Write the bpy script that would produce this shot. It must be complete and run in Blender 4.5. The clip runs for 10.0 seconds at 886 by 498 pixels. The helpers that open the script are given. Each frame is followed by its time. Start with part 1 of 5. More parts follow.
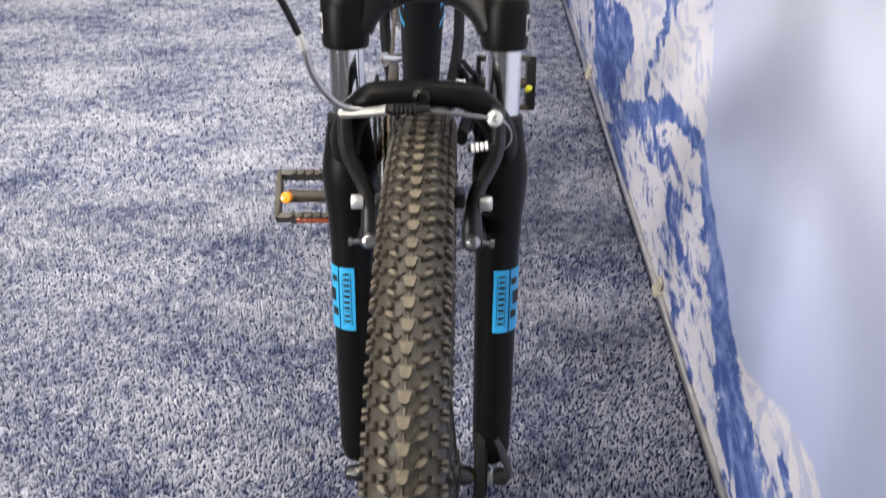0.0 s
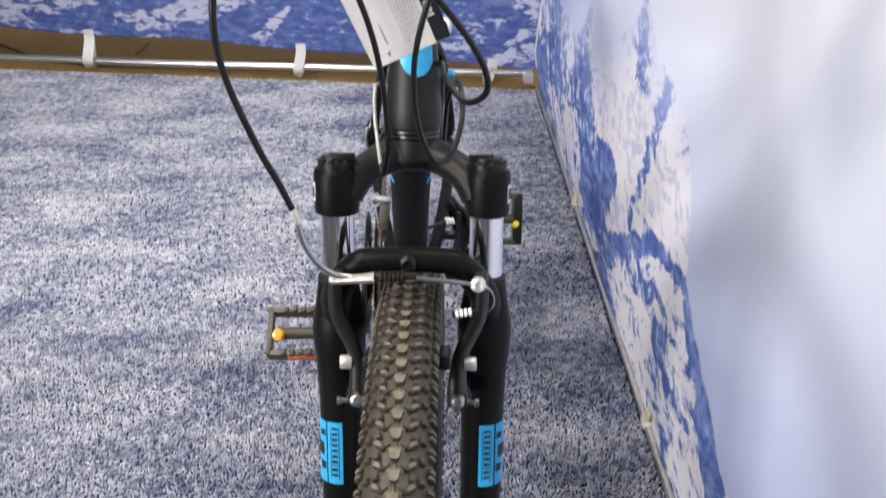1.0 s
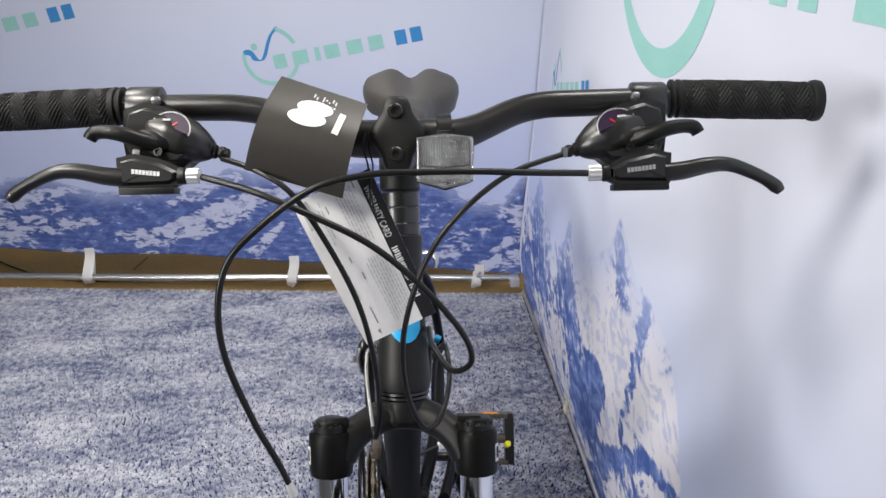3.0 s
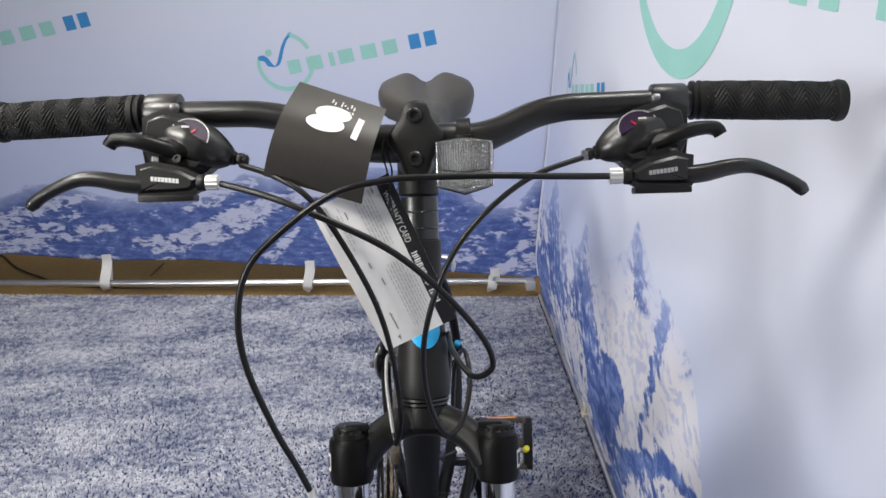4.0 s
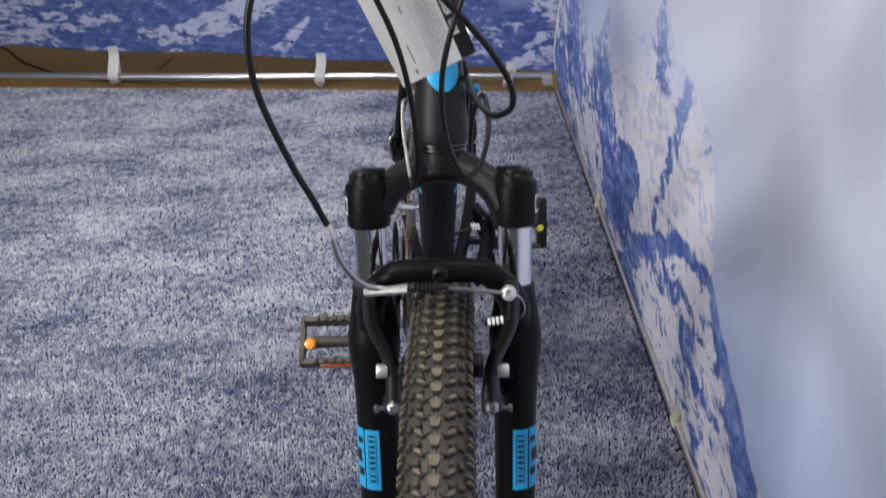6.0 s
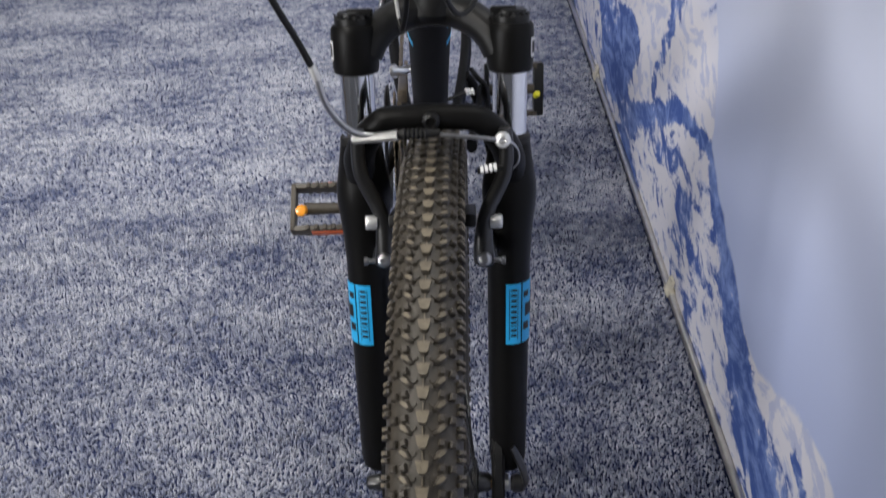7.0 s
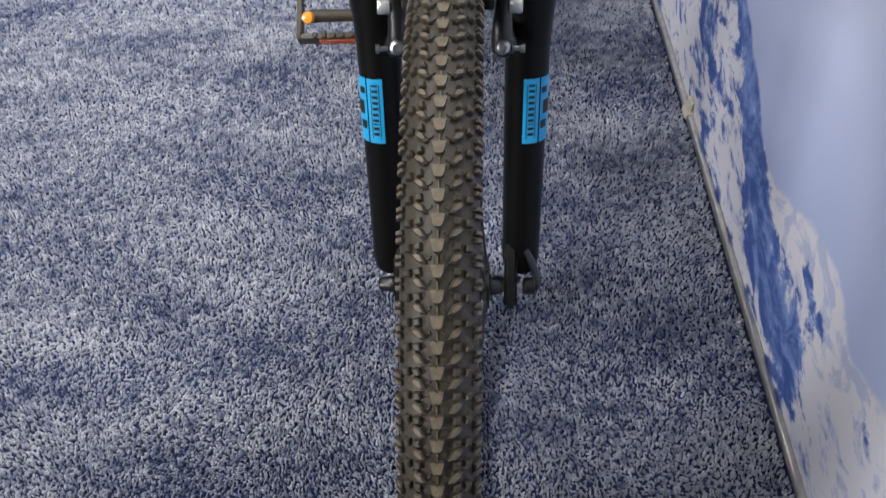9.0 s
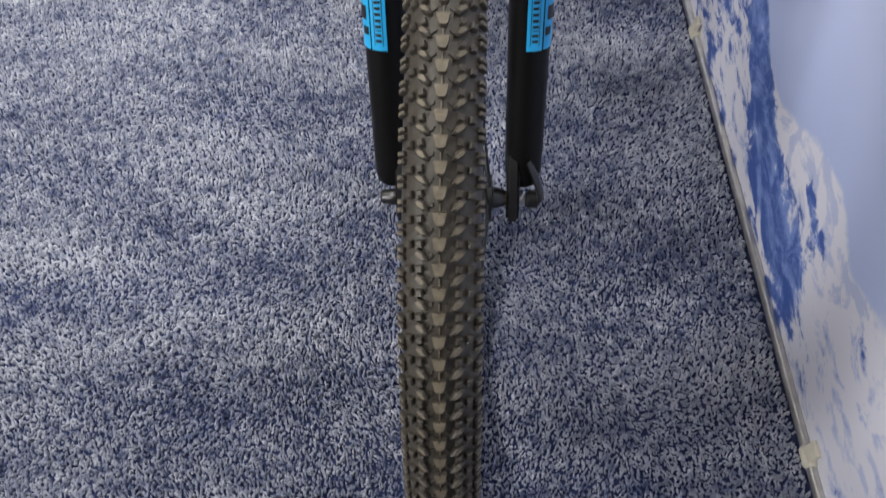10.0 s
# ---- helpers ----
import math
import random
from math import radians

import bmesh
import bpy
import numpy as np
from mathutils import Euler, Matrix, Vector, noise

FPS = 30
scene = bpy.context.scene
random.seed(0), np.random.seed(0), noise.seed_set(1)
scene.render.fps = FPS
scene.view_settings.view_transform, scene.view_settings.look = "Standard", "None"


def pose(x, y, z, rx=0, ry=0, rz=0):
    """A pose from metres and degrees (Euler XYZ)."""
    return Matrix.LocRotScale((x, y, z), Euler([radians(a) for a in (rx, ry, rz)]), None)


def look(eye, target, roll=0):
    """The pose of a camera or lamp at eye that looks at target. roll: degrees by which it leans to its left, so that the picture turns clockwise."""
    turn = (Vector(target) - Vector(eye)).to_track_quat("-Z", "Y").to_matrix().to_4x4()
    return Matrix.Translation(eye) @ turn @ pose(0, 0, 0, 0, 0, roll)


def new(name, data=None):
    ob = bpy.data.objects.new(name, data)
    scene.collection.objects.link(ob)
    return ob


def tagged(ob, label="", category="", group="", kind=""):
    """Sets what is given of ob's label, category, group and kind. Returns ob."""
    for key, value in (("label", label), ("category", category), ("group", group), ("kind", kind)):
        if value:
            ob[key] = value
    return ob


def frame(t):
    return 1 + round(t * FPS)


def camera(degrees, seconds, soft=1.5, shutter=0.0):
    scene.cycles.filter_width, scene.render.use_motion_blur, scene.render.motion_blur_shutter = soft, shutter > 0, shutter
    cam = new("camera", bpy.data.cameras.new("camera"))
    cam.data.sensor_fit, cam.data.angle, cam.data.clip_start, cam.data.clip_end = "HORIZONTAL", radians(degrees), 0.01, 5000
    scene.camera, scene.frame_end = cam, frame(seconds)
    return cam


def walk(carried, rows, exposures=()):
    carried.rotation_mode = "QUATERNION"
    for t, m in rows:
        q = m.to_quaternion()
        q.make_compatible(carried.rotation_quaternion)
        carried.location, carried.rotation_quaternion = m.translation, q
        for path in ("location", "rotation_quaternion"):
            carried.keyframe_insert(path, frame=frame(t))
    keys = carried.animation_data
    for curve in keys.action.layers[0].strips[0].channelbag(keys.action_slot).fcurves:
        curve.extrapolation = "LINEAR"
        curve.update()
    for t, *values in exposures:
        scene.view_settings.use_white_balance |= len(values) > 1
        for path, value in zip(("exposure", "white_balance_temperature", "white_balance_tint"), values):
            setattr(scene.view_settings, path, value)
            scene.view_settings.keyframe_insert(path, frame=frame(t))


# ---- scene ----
cam = camera(54.8, 10.0, shutter=0.5)
PATH = [
    (0, (0.005, -0.501, 1.08), (0.042, 1.023, -0.214), -0.3),
    (0.5, (0.008, -0.501, 1.107), (0.057, 1.1, -0.091), 0.0),
    (1, (0.011, -0.497, 1.132), (0.07, 1.177, 0.039), 0.1),
    (1.5, (0.014, -0.499, 1.153), (0.082, 1.233, 0.155), -0.2),
    (2, (0.015, -0.505, 1.177), (0.09, 1.275, 0.268), -0.4),
    (2.5, (0.017, -0.506, 1.198), (0.103, 1.321, 0.389), -1.3),
    (3, (0.015, -0.506, 1.213), (0.105, 1.362, 0.502), -1.3),
    (4.3, (0.008, -0.5, 1.212), (0.055, 1.372, 0.51), -2.2),
    (4.5, (0.006, -0.501, 1.207), (0.047, 1.355, 0.462), -2.1),
    (5, (0.005, -0.503, 1.188), (0.027, 1.3, 0.323), -2.2),
    (5.5, (0.006, -0.506, 1.167), (0.014, 1.234, 0.182), -2.5),
    (5.7, (0.003, -0.509, 1.16), (0.012, 1.208, 0.134), -2.3),
    (6.8, (0.007, -0.505, 1.115), (0.009, 1.048, -0.145), -2.9),
    (7, (0.006, -0.506, 1.108), (0.011, 1.013, -0.193), -2.6),
    (7.5, (0.002, -0.506, 1.089), (0.007, 0.917, -0.316), -2.4),
    (8, (0.001, -0.508, 1.078), (-0.006, 0.857, -0.384), -2.5),
    (8.5, (0.0, -0.514, 1.07), (-0.021, 0.797, -0.44), -2.8),
    (9, (-0.001, -0.518, 1.063), (-0.031, 0.738, -0.493), -3.2),
    (9.5, (-0.001, -0.525, 1.056), (-0.035, 0.679, -0.541), -3.4),
    (10, (-0.003, -0.535, 1.047), (-0.04, 0.601, -0.599), -3.3),
]
EXPOSURES = [(0, 0.06, 6560, 12), (1.5, -0.05, 6510, 12), (2.5, -0.24, 6390, 11), (4.3, -0.44, 6300, 10), (5.5, -0.59, 6220, 11), (7.0, -0.59, 6200, 11), (10, -0.41, 6140, 11)]
walk(cam, [(t, look(eye, target, roll)) for t, eye, target, roll in PATH], EXPOSURES)

# ---- world and light ----
world = bpy.data.worlds.new("hall")
scene.world = world
world.use_nodes = True
world.node_tree.nodes["Background"].inputs[0].default_value = (0.75, 0.82, 1.0, 1)
world.node_tree.nodes["Background"].inputs[1].default_value = 0.12


def lamp(name, eye, target, size, size_y, watts, colour, beam=180):
    data = bpy.data.lights.new(name, "AREA")
    data.shape, data.size, data.size_y, data.energy, data.color = "RECTANGLE", size, size_y, watts, colour
    data.spread = radians(beam)
    ob = new(name, data)
    ob.matrix_world = look(eye, target)
    return ob


lamp("spot_lamp", (-1.30, -0.70, 2.70), (0.25, 1.05, 0.45), 0.50, 0.50, 11.5, (1.0, 0.94, 0.84), 76)
lamp("hall_lamp", (-2.9, -1.9, 1.60), (0.4, 0.9, 0.8), 0.8, 0.8, 23, (1.0, 0.975, 0.94), 92)
lamp("ceiling_lamp", (-1.15, 1.45, 2.95), (0.0, 0.7, 0.3), 0.4, 0.4, 4, (1.0, 0.98, 0.95))
# an added, unseen lamp that brightens the carpet left of the bicycle
lamp("spot_lamp", (-1.35, 0.75, 2.75), (-0.65, 1.00, 0.0), 0.5, 0.5, 16, (1.0, 0.95, 0.87), 95)
lamp("ceiling_lamp", (1.4, 1.3, 6.0), (-0.4, 1.0, 0.0), 0.7, 1.8, 280, (1.0, 0.955, 0.88))
lamp("ceiling_lamp", (-0.9, 3.2, 2.95), (-0.9, 3.1, 0.0), 1.6, 0.6, 14, (1.0, 0.97, 0.93))

# ---- materials ----


def shader(name, base, rough=0.5, metal=0.0, spread=0.15, scale=60.0, bump=0.0, bump_scale=300.0, coat=0.0, spec=0.5):
    """A surface with its colour broken up at two scales, and a fine relief."""
    m = bpy.data.materials.new(name)
    m.use_nodes = True
    nt = m.node_tree
    p = nt.nodes["Principled BSDF"]
    p.inputs["Roughness"].default_value, p.inputs["Metallic"].default_value = rough, metal
    p.inputs["Coat Weight"].default_value = coat
    p.inputs["Specular IOR Level"].default_value = spec
    co = nt.nodes.new("ShaderNodeTexCoord")
    big, small = nt.nodes.new("ShaderNodeTexNoise"), nt.nodes.new("ShaderNodeTexNoise")
    for n, s in ((big, scale * 0.2), (small, scale * 3)):
        n.inputs["Scale"].default_value, n.inputs["Detail"].default_value = s, 4
        nt.links.new(co.outputs["Object"], n.inputs["Vector"])
    add = nt.nodes.new("ShaderNodeMath")
    add.operation = "ADD"
    nt.links.new(big.outputs["Fac"], add.inputs[0])
    nt.links.new(small.outputs["Fac"], add.inputs[1])
    ramp = nt.nodes.new("ShaderNodeMapRange")
    ramp.inputs["From Min"].default_value, ramp.inputs["From Max"].default_value = 0.6, 1.4
    ramp.inputs["To Min"].default_value, ramp.inputs["To Max"].default_value = 1 - spread, 1 + spread
    nt.links.new(add.outputs[0], ramp.inputs["Value"])
    mul = nt.nodes.new("ShaderNodeVectorMath")
    mul.operation = "SCALE"
    mul.inputs[0].default_value = base
    nt.links.new(ramp.outputs[0], mul.inputs["Scale"])
    nt.links.new(mul.outputs[0], p.inputs["Base Color"])
    if bump:
        n = nt.nodes.new("ShaderNodeTexNoise")
        n.inputs["Scale"].default_value, n.inputs["Detail"].default_value = bump_scale, 3
        nt.links.new(co.outputs["Object"], n.inputs["Vector"])
        b = nt.nodes.new("ShaderNodeBump")
        b.inputs["Strength"].default_value, b.inputs["Distance"].default_value = bump, 0.002
        nt.links.new(n.outputs["Fac"], b.inputs["Height"])
        nt.links.new(b.outputs[0], p.inputs["Normal"])
    return m


BLACK_MATT = shader("black_matt_paint", (0.005, 0.0048, 0.0046), 0.42, spread=0.2, spec=0.16, bump=0.04, bump_scale=900)
CROWN = shader("crown_paint", (0.0055, 0.0054, 0.0053), 0.45, spread=0.2, spec=0.32, bump=0.05, bump_scale=700)
ANODISED = shader("black_anodised", (0.008, 0.0078, 0.0074), 0.48, spread=0.2, spec=0.44, bump=0.03, bump_scale=900)
FRAME_PAINT = shader("black_frame_paint", (0.006, 0.006, 0.0062), 0.62, spread=0.2, spec=0.15)
BLACK_SATIN = shader("black_satin", (0.0065, 0.0062, 0.0059), 0.33, spread=0.15, spec=0.85, bump=0.05, bump_scale=600)
BLACK_PLASTIC = shader("black_plastic", (0.0065, 0.0063, 0.006), 0.38, spread=0.2, spec=0.38, bump=0.1, bump_scale=900)
RUBBER = shader("grip_rubber", (0.0095, 0.0092, 0.009), 0.55, spread=0.25, spec=0.35, scale=120, bump=0.15, bump_scale=900)
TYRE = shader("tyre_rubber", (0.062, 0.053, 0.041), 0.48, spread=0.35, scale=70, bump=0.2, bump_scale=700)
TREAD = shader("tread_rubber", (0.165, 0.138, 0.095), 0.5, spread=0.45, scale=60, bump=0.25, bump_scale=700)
HOUSING = shader("cable_housing", (0.006, 0.0059, 0.0058), 0.36, spread=0.1, spec=0.45)
CHROME = shader("chrome", (0.82, 0.83, 0.86), 0.09, 1.0, spread=0.04)
STEEL = shader("steel", (0.55, 0.55, 0.56), 0.3, 1.0, spread=0.15, bump=0.05)
SPOKE = shader("dark_spoke", (0.06, 0.06, 0.06), 0.35, 0.8, spread=0.15)
ALLOY = shader("aluminium", (0.75, 0.76, 0.78), 0.28, 1.0, spread=0.1)
LINK = shader("brushed_link", (0.42, 0.42, 0.41), 0.45, 0.5, spread=0.3, scale=400, bump=0.3, bump_scale=500)
BRIGHT = shader("bright_alloy", (0.78, 0.78, 0.77), 0.35, 0.6, spread=0.08)
RESIN = shader("pedal_resin", (0.052, 0.043, 0.031), 0.45, spread=0.3, bump=0.1)
BLUE = shader("blue_decal", (0.032, 0.44, 0.84), 0.4, spread=0.05)
INK = shader("black_ink", (0.012, 0.012, 0.014), 0.5, spread=0.1)
WHITE_INK = shader("white_ink", (0.78, 0.78, 0.77), 0.5, spread=0.05)
GREY_INK = shader("grey_ink", (0.30, 0.30, 0.31), 0.6, spread=0.1)
PALE_INK = shader("pale_ink", (0.55, 0.55, 0.56), 0.6, spread=0.1)
PAPER = shader("paper_card", (0.86, 0.85, 0.84), 0.45, spread=0.04, bump=0.03)
BLACK_CARD = shader("black_card", (0.035, 0.032, 0.028), 0.42, spread=0.12, bump=0.05)
ORANGE = shader("orange_reflector", (0.88, 0.34, 0.03), 0.25, spread=0.15, coat=0.5)
YELLOW = shader("yellow_reflector", (0.62, 0.60, 0.02), 0.3, spread=0.15, coat=0.5)
AMBER = shader("amber_reflector", (0.55, 0.10, 0.02), 0.3, spread=0.15, coat=0.5)
STRAP = shader("white_strap", (0.72, 0.72, 0.70), 0.7, spread=0.08, bump=0.2)
CREAM = shader("cream_plastic", (0.62, 0.58, 0.47), 0.5, spread=0.1)
TEAL = shader("teal_print", (0.33, 0.64, 0.60), 0.8, spread=0.05)
CYAN = shader("blue_print", (0.05, 0.27, 0.62), 0.8, spread=0.05)
LENS = shader("clear_reflector", (0.62, 0.62, 0.61), 0.09, 0.9, spread=0.35, scale=300, coat=0.3)
PLASTER = shader("hall_wall", (0.30, 0.31, 0.33), 0.8, spread=0.05, scale=4)
CEILING = shader("hall_ceiling", (0.35, 0.35, 0.36), 0.9, spread=0.05, scale=4)
DIAL = shader("gear_dial", (0.03, 0.016, 0.04), 0.3, spread=0.3, spec=0.3)
CHAIN = shader("chain_steel", (0.24, 0.20, 0.15), 0.35, 0.9, spread=0.3, scale=200)
PLY = shader("brown_board", (0.25, 0.158, 0.056), 0.45, spread=0.3, scale=22, bump=0.1, bump_scale=80)


def carpet_material():
    m = bpy.data.materials.new("carpet_pile")
    m.use_nodes = True
    nt = m.node_tree
    p = nt.nodes["Principled BSDF"]
    p.inputs["Roughness"].default_value = 0.9
    p.inputs["Sheen Weight"].default_value = 0.15
    p.inputs["Specular IOR Level"].default_value = 0.15
    geo, co = nt.nodes.new("ShaderNodeNewGeometry"), nt.nodes.new("ShaderNodeTexCoord")
    patch = nt.nodes.new("ShaderNodeTexNoise")
    stretch = nt.nodes.new("ShaderNodeMapping")
    stretch.inputs["Scale"].default_value = (2.2, 5.0, 1.0)
    patch.inputs["Scale"].default_value, patch.inputs["Detail"].default_value = 1.8, 5
    nt.links.new(co.outputs["Object"], stretch.inputs[0])
    nt.links.new(stretch.outputs[0], patch.inputs["Vector"])
    mid = nt.nodes.new("ShaderNodeTexNoise")
    mid.inputs["Scale"].default_value, mid.inputs["Detail"].default_value = 52, 2
    nt.links.new(co.outputs["Object"], mid.inputs["Vector"])
    a = nt.nodes.new("ShaderNodeMath")
    a.operation = "MULTIPLY_ADD"
    nt.links.new(patch.outputs["Fac"], a.inputs[0])
    a.inputs[1].default_value = 1.65
    calm = nt.nodes.new("ShaderNodeMapRange")
    calm.inputs["To Min"].default_value, calm.inputs["To Max"].default_value = 0.37, 0.63
    nt.links.new(geo.outputs["Random Per Island"], calm.inputs["Value"])
    nt.links.new(calm.outputs[0], a.inputs[2])
    b = nt.nodes.new("ShaderNodeMath")
    b.operation = "MULTIPLY_ADD"
    nt.links.new(mid.outputs["Fac"], b.inputs[0])
    b.inputs[1].default_value = 1.7
    nt.links.new(a.outputs[0], b.inputs[2])
    ramp = nt.nodes.new("ShaderNodeMapRange")
    ramp.inputs["From Min"].default_value, ramp.inputs["From Max"].default_value = 1.07, 2.57
    nt.links.new(b.outputs[0], ramp.inputs["Value"])
    cr = nt.nodes.new("ShaderNodeValToRGB")
    e = cr.color_ramp.elements
    e[0].color, e[1].color = (0.020, 0.028, 0.074, 1), (0.53, 0.545, 0.61, 1)
    mid_e = cr.color_ramp.elements.new(0.45)
    mid_e.color = (0.112, 0.135, 0.236, 1)
    nt.links.new(ramp.outputs[0], cr.inputs[0])
    nt.links.new(cr.outputs[0], p.inputs["Base Color"])
    return m


def print_material(name, low_sky, high_sky, blue, wash, snow, scale, stretch, tilt, rise, grit=1.0):
    """A printed fabric: sky above, and a snowy range below the ridge; each point carries its share of rock and of haze."""
    m = bpy.data.materials.new(name)
    m.use_nodes = True
    nt = m.node_tree
    N, K = nt.nodes.new, nt.links.new
    p = nt.nodes["Principled BSDF"]
    p.inputs["Roughness"].default_value = 0.62
    p.inputs["Specular IOR Level"].default_value = 0.25

    def math_node(op, a, b=None, c=None):
        n = N("ShaderNodeMath")
        n.operation = op
        for i, v in enumerate((a, b, c)):
            if v is None:
                continue
            if isinstance(v, (int, float)):
                n.inputs[i].default_value = v
            else:
                K(v, n.inputs[i])
        return n.outputs[0]

    def step(v, lo, hi):
        n = N("ShaderNodeMapRange")
        n.interpolation_type = "SMOOTHSTEP"
        K(v, n.inputs["Value"])
        n.inputs["From Min"].default_value, n.inputs["From Max"].default_value = lo, hi
        return n.outputs[0]

    def mix(f, a, b):
        n = N("ShaderNodeMix")
        n.data_type = "RGBA"
        K(f, n.inputs[0])
        for i, v in ((6, a), (7, b)):
            if isinstance(v, tuple):
                n.inputs[i].default_value = (*v, 1)
            else:
                K(v, n.inputs[i])
        return n.outputs[2]

    def noise_node(s, detail, distortion, vec, rough=0.6):
        n = N("ShaderNodeTexNoise")
        n.inputs["Scale"].default_value, n.inputs["Detail"].default_value = s, detail
        n.inputs["Distortion"].default_value, n.inputs["Roughness"].default_value = distortion, rough
        K(vec, n.inputs["Vector"])
        return n.outputs["Fac"]

    def attribute(what):
        n = N("ShaderNodeAttribute")
        n.attribute_name = what
        return n.outputs["Fac"]

    co = N("ShaderNodeTexCoord").outputs["Object"]
    mp = N("ShaderNodeMapping")
    mp.inputs["Scale"].default_value = stretch
    mp.inputs["Rotation"].default_value = [radians(a) for a in tilt]
    K(co, mp.inputs[0])
    vec = mp.outputs[0]
    nudge = N("ShaderNodeVectorMath")
    nudge.operation = "ADD"
    nudge.inputs[1].default_value = (0.010, -0.010, 0.014)
    K(vec, nudge.inputs[0])
    below, rocky, hazy = attribute("below_ridge"), attribute("rock_share"), attribute("haze_share")
    ragged = math_node("MULTIPLY_ADD", noise_node(scale * 1.6, 8, 0.4, vec), 0.06, math_node("ADD", below, -0.03))
    mountain = step(ragged, 0.0, 0.012)
    # slopes: the same ridged relief read at two places gives its lit and its shaded flanks
    slope = math_node("SUBTRACT", noise_node(scale * 2.4, 6, 0.9, vec, 0.62), noise_node(scale * 2.4, 6, 0.9, nudge.outputs[0], 0.62))
    broad = math_node("ADD", noise_node(scale * 0.9, 4, 1.2, vec), -0.5)
    fine = math_node("ADD", noise_node(scale * 5.5, 9, 0.7, vec, 0.72), -0.5)
    s = math_node("SUBTRACT", 0.0, rocky)
    s = math_node("MULTIPLY_ADD", broad, 0.9 * grit, s)
    s = math_node("MULTIPLY_ADD", fine, 1.25 * grit, s)
    s = math_node("MULTIPLY_ADD", slope, 1.8 * grit, s)
    snowy = step(s, -0.09 - 0.04 * grit, 0.10 + 0.05 * grit)
    tone = math_node("MULTIPLY_ADD", fine, 1.6, math_node("MULTIPLY_ADD", slope, 3.0, 0.46))
    rock = mix(step(tone, 0.0, 1.0), blue, wash)
    drift = math_node("MULTIPLY_ADD", slope, 4.0, math_node("MULTIPLY_ADD", fine, 1.1, math_node("MULTIPLY_ADD", broad, 0.8, 0.66)))
    pale = tuple(0.42 * a + 0.58 * b for a, b in zip(wash, snow))
    white = mix(step(drift, 0.22, 0.72), pale, snow)
    hill = mix(hazy, mix(snowy, rock, white), low_sky)
    cloud = noise_node(1.3, 3, 0.3, co)
    sep = N("ShaderNodeSeparateXYZ")
    K(co, sep.inputs[0])
    sky = mix(step(math_node("MULTIPLY_ADD", cloud, 0.35, sep.outputs[2]), rise[0], rise[1]), low_sky, high_sky)
    K(mix(mountain, sky, hill), p.inputs["Base Color"])
    weave = N("ShaderNodeTexNoise")
    weave.inputs["Scale"].default_value = 900
    K(co, weave.inputs["Vector"])
    bm_node = N("ShaderNodeBump")
    bm_node.inputs["Strength"].default_value, bm_node.inputs["Distance"].default_value = 0.08, 0.001
    K(weave.outputs["Fac"], bm_node.inputs["Height"])
    crease = N("ShaderNodeBump")
    crease.inputs["Strength"].default_value, crease.inputs["Distance"].default_value = 0.35, 0.012
    K(noise_node(2.6, 4, 1.2, co, 0.45), crease.inputs["Height"])
    K(crease.outputs[0], bm_node.inputs["Normal"])
    K(bm_node.outputs[0], p.inputs["Normal"])
    return m


CARPET = carpet_material()
BACKING = shader("carpet_backing", (0.035, 0.045, 0.105), 0.95, spread=0.3, scale=80, spec=0.1)
PRINT_RIGHT = print_material("printed_fabric_side", (0.50, 0.57, 0.83), (0.72, 0.75, 0.86), (0.064, 0.122, 0.40), (0.25, 0.35, 0.70), (0.80, 0.79, 0.86), 8, (1.0, 0.70, 0.95), (24, 0, 0), (0.35, 1.15), 0.8)
PRINT_BACK = print_material("printed_fabric_back", (0.50, 0.56, 0.80), (0.68, 0.72, 0.86), (0.066, 0.104, 0.31), (0.13, 0.19, 0.46), (0.52, 0.55, 0.73), 15, (0.5, 1.0, 1.2), (0, -20, 0), (0.45, 1.25), 0.85)

# ---- building helpers ----


def finish(name, bm, mat, smooth=True):
    bmesh.ops.recalc_face_normals(bm, faces=bm.faces)
    me = bpy.data.meshes.new(name)
    bm.to_mesh(me)
    bm.free()
    me.materials.append(mat)
    if smooth:
        me.polygons.foreach_set("use_smooth", [True] * len(me.polygons))
        me.set_sharp_from_angle(angle=radians(40))
    return me


def thing(name, base, label, category, group="", kind=""):
    ob = new(name)
    ob.empty_display_size = 0.05
    ob.location = base
    return tagged(ob, label, category, group, kind)


def part(name, bm, mat, parent, label="", m=None, smooth=True):
    """Links a bmesh, given in the frame m, as one mesh under a thing or a part."""
    if m is not None:
        bm.transform(m)
    root = parent if parent.parent is None else (parent.parent if parent.parent.parent is None else parent.parent.parent)
    home = Vector(root.location)
    bm.transform(Matrix.Translation(-home))
    ob = new(name, finish(name, bm, mat, smooth))
    ob.parent = parent
    if label:
        ob["label"] = label
    return ob


def setting(name, bm, mat, label, category, smooth=False):
    return tagged(new(name, finish(name, bm, mat, smooth)), label, category, kind="structure")


def frame_along(d):
    d = Vector(d).normalized()
    up = Vector((0, 0, 1)) if abs(d.z) < 0.95 else Vector((1, 0, 0))
    x = up.cross(d).normalized()
    return x, d.cross(x).normalized(), d


def ring(bm, c, x, y, rx, ry, seg):
    return [bm.verts.new(Vector(c) + x * (rx * math.cos(2 * math.pi * i / seg)) + y * (ry * math.sin(2 * math.pi * i / seg))) for i in range(seg)]


def bridge(bm, a, b):
    n = len(a)
    for i in range(n):
        bm.faces.new((a[i], a[(i + 1) % n], b[(i + 1) % n], b[i]))


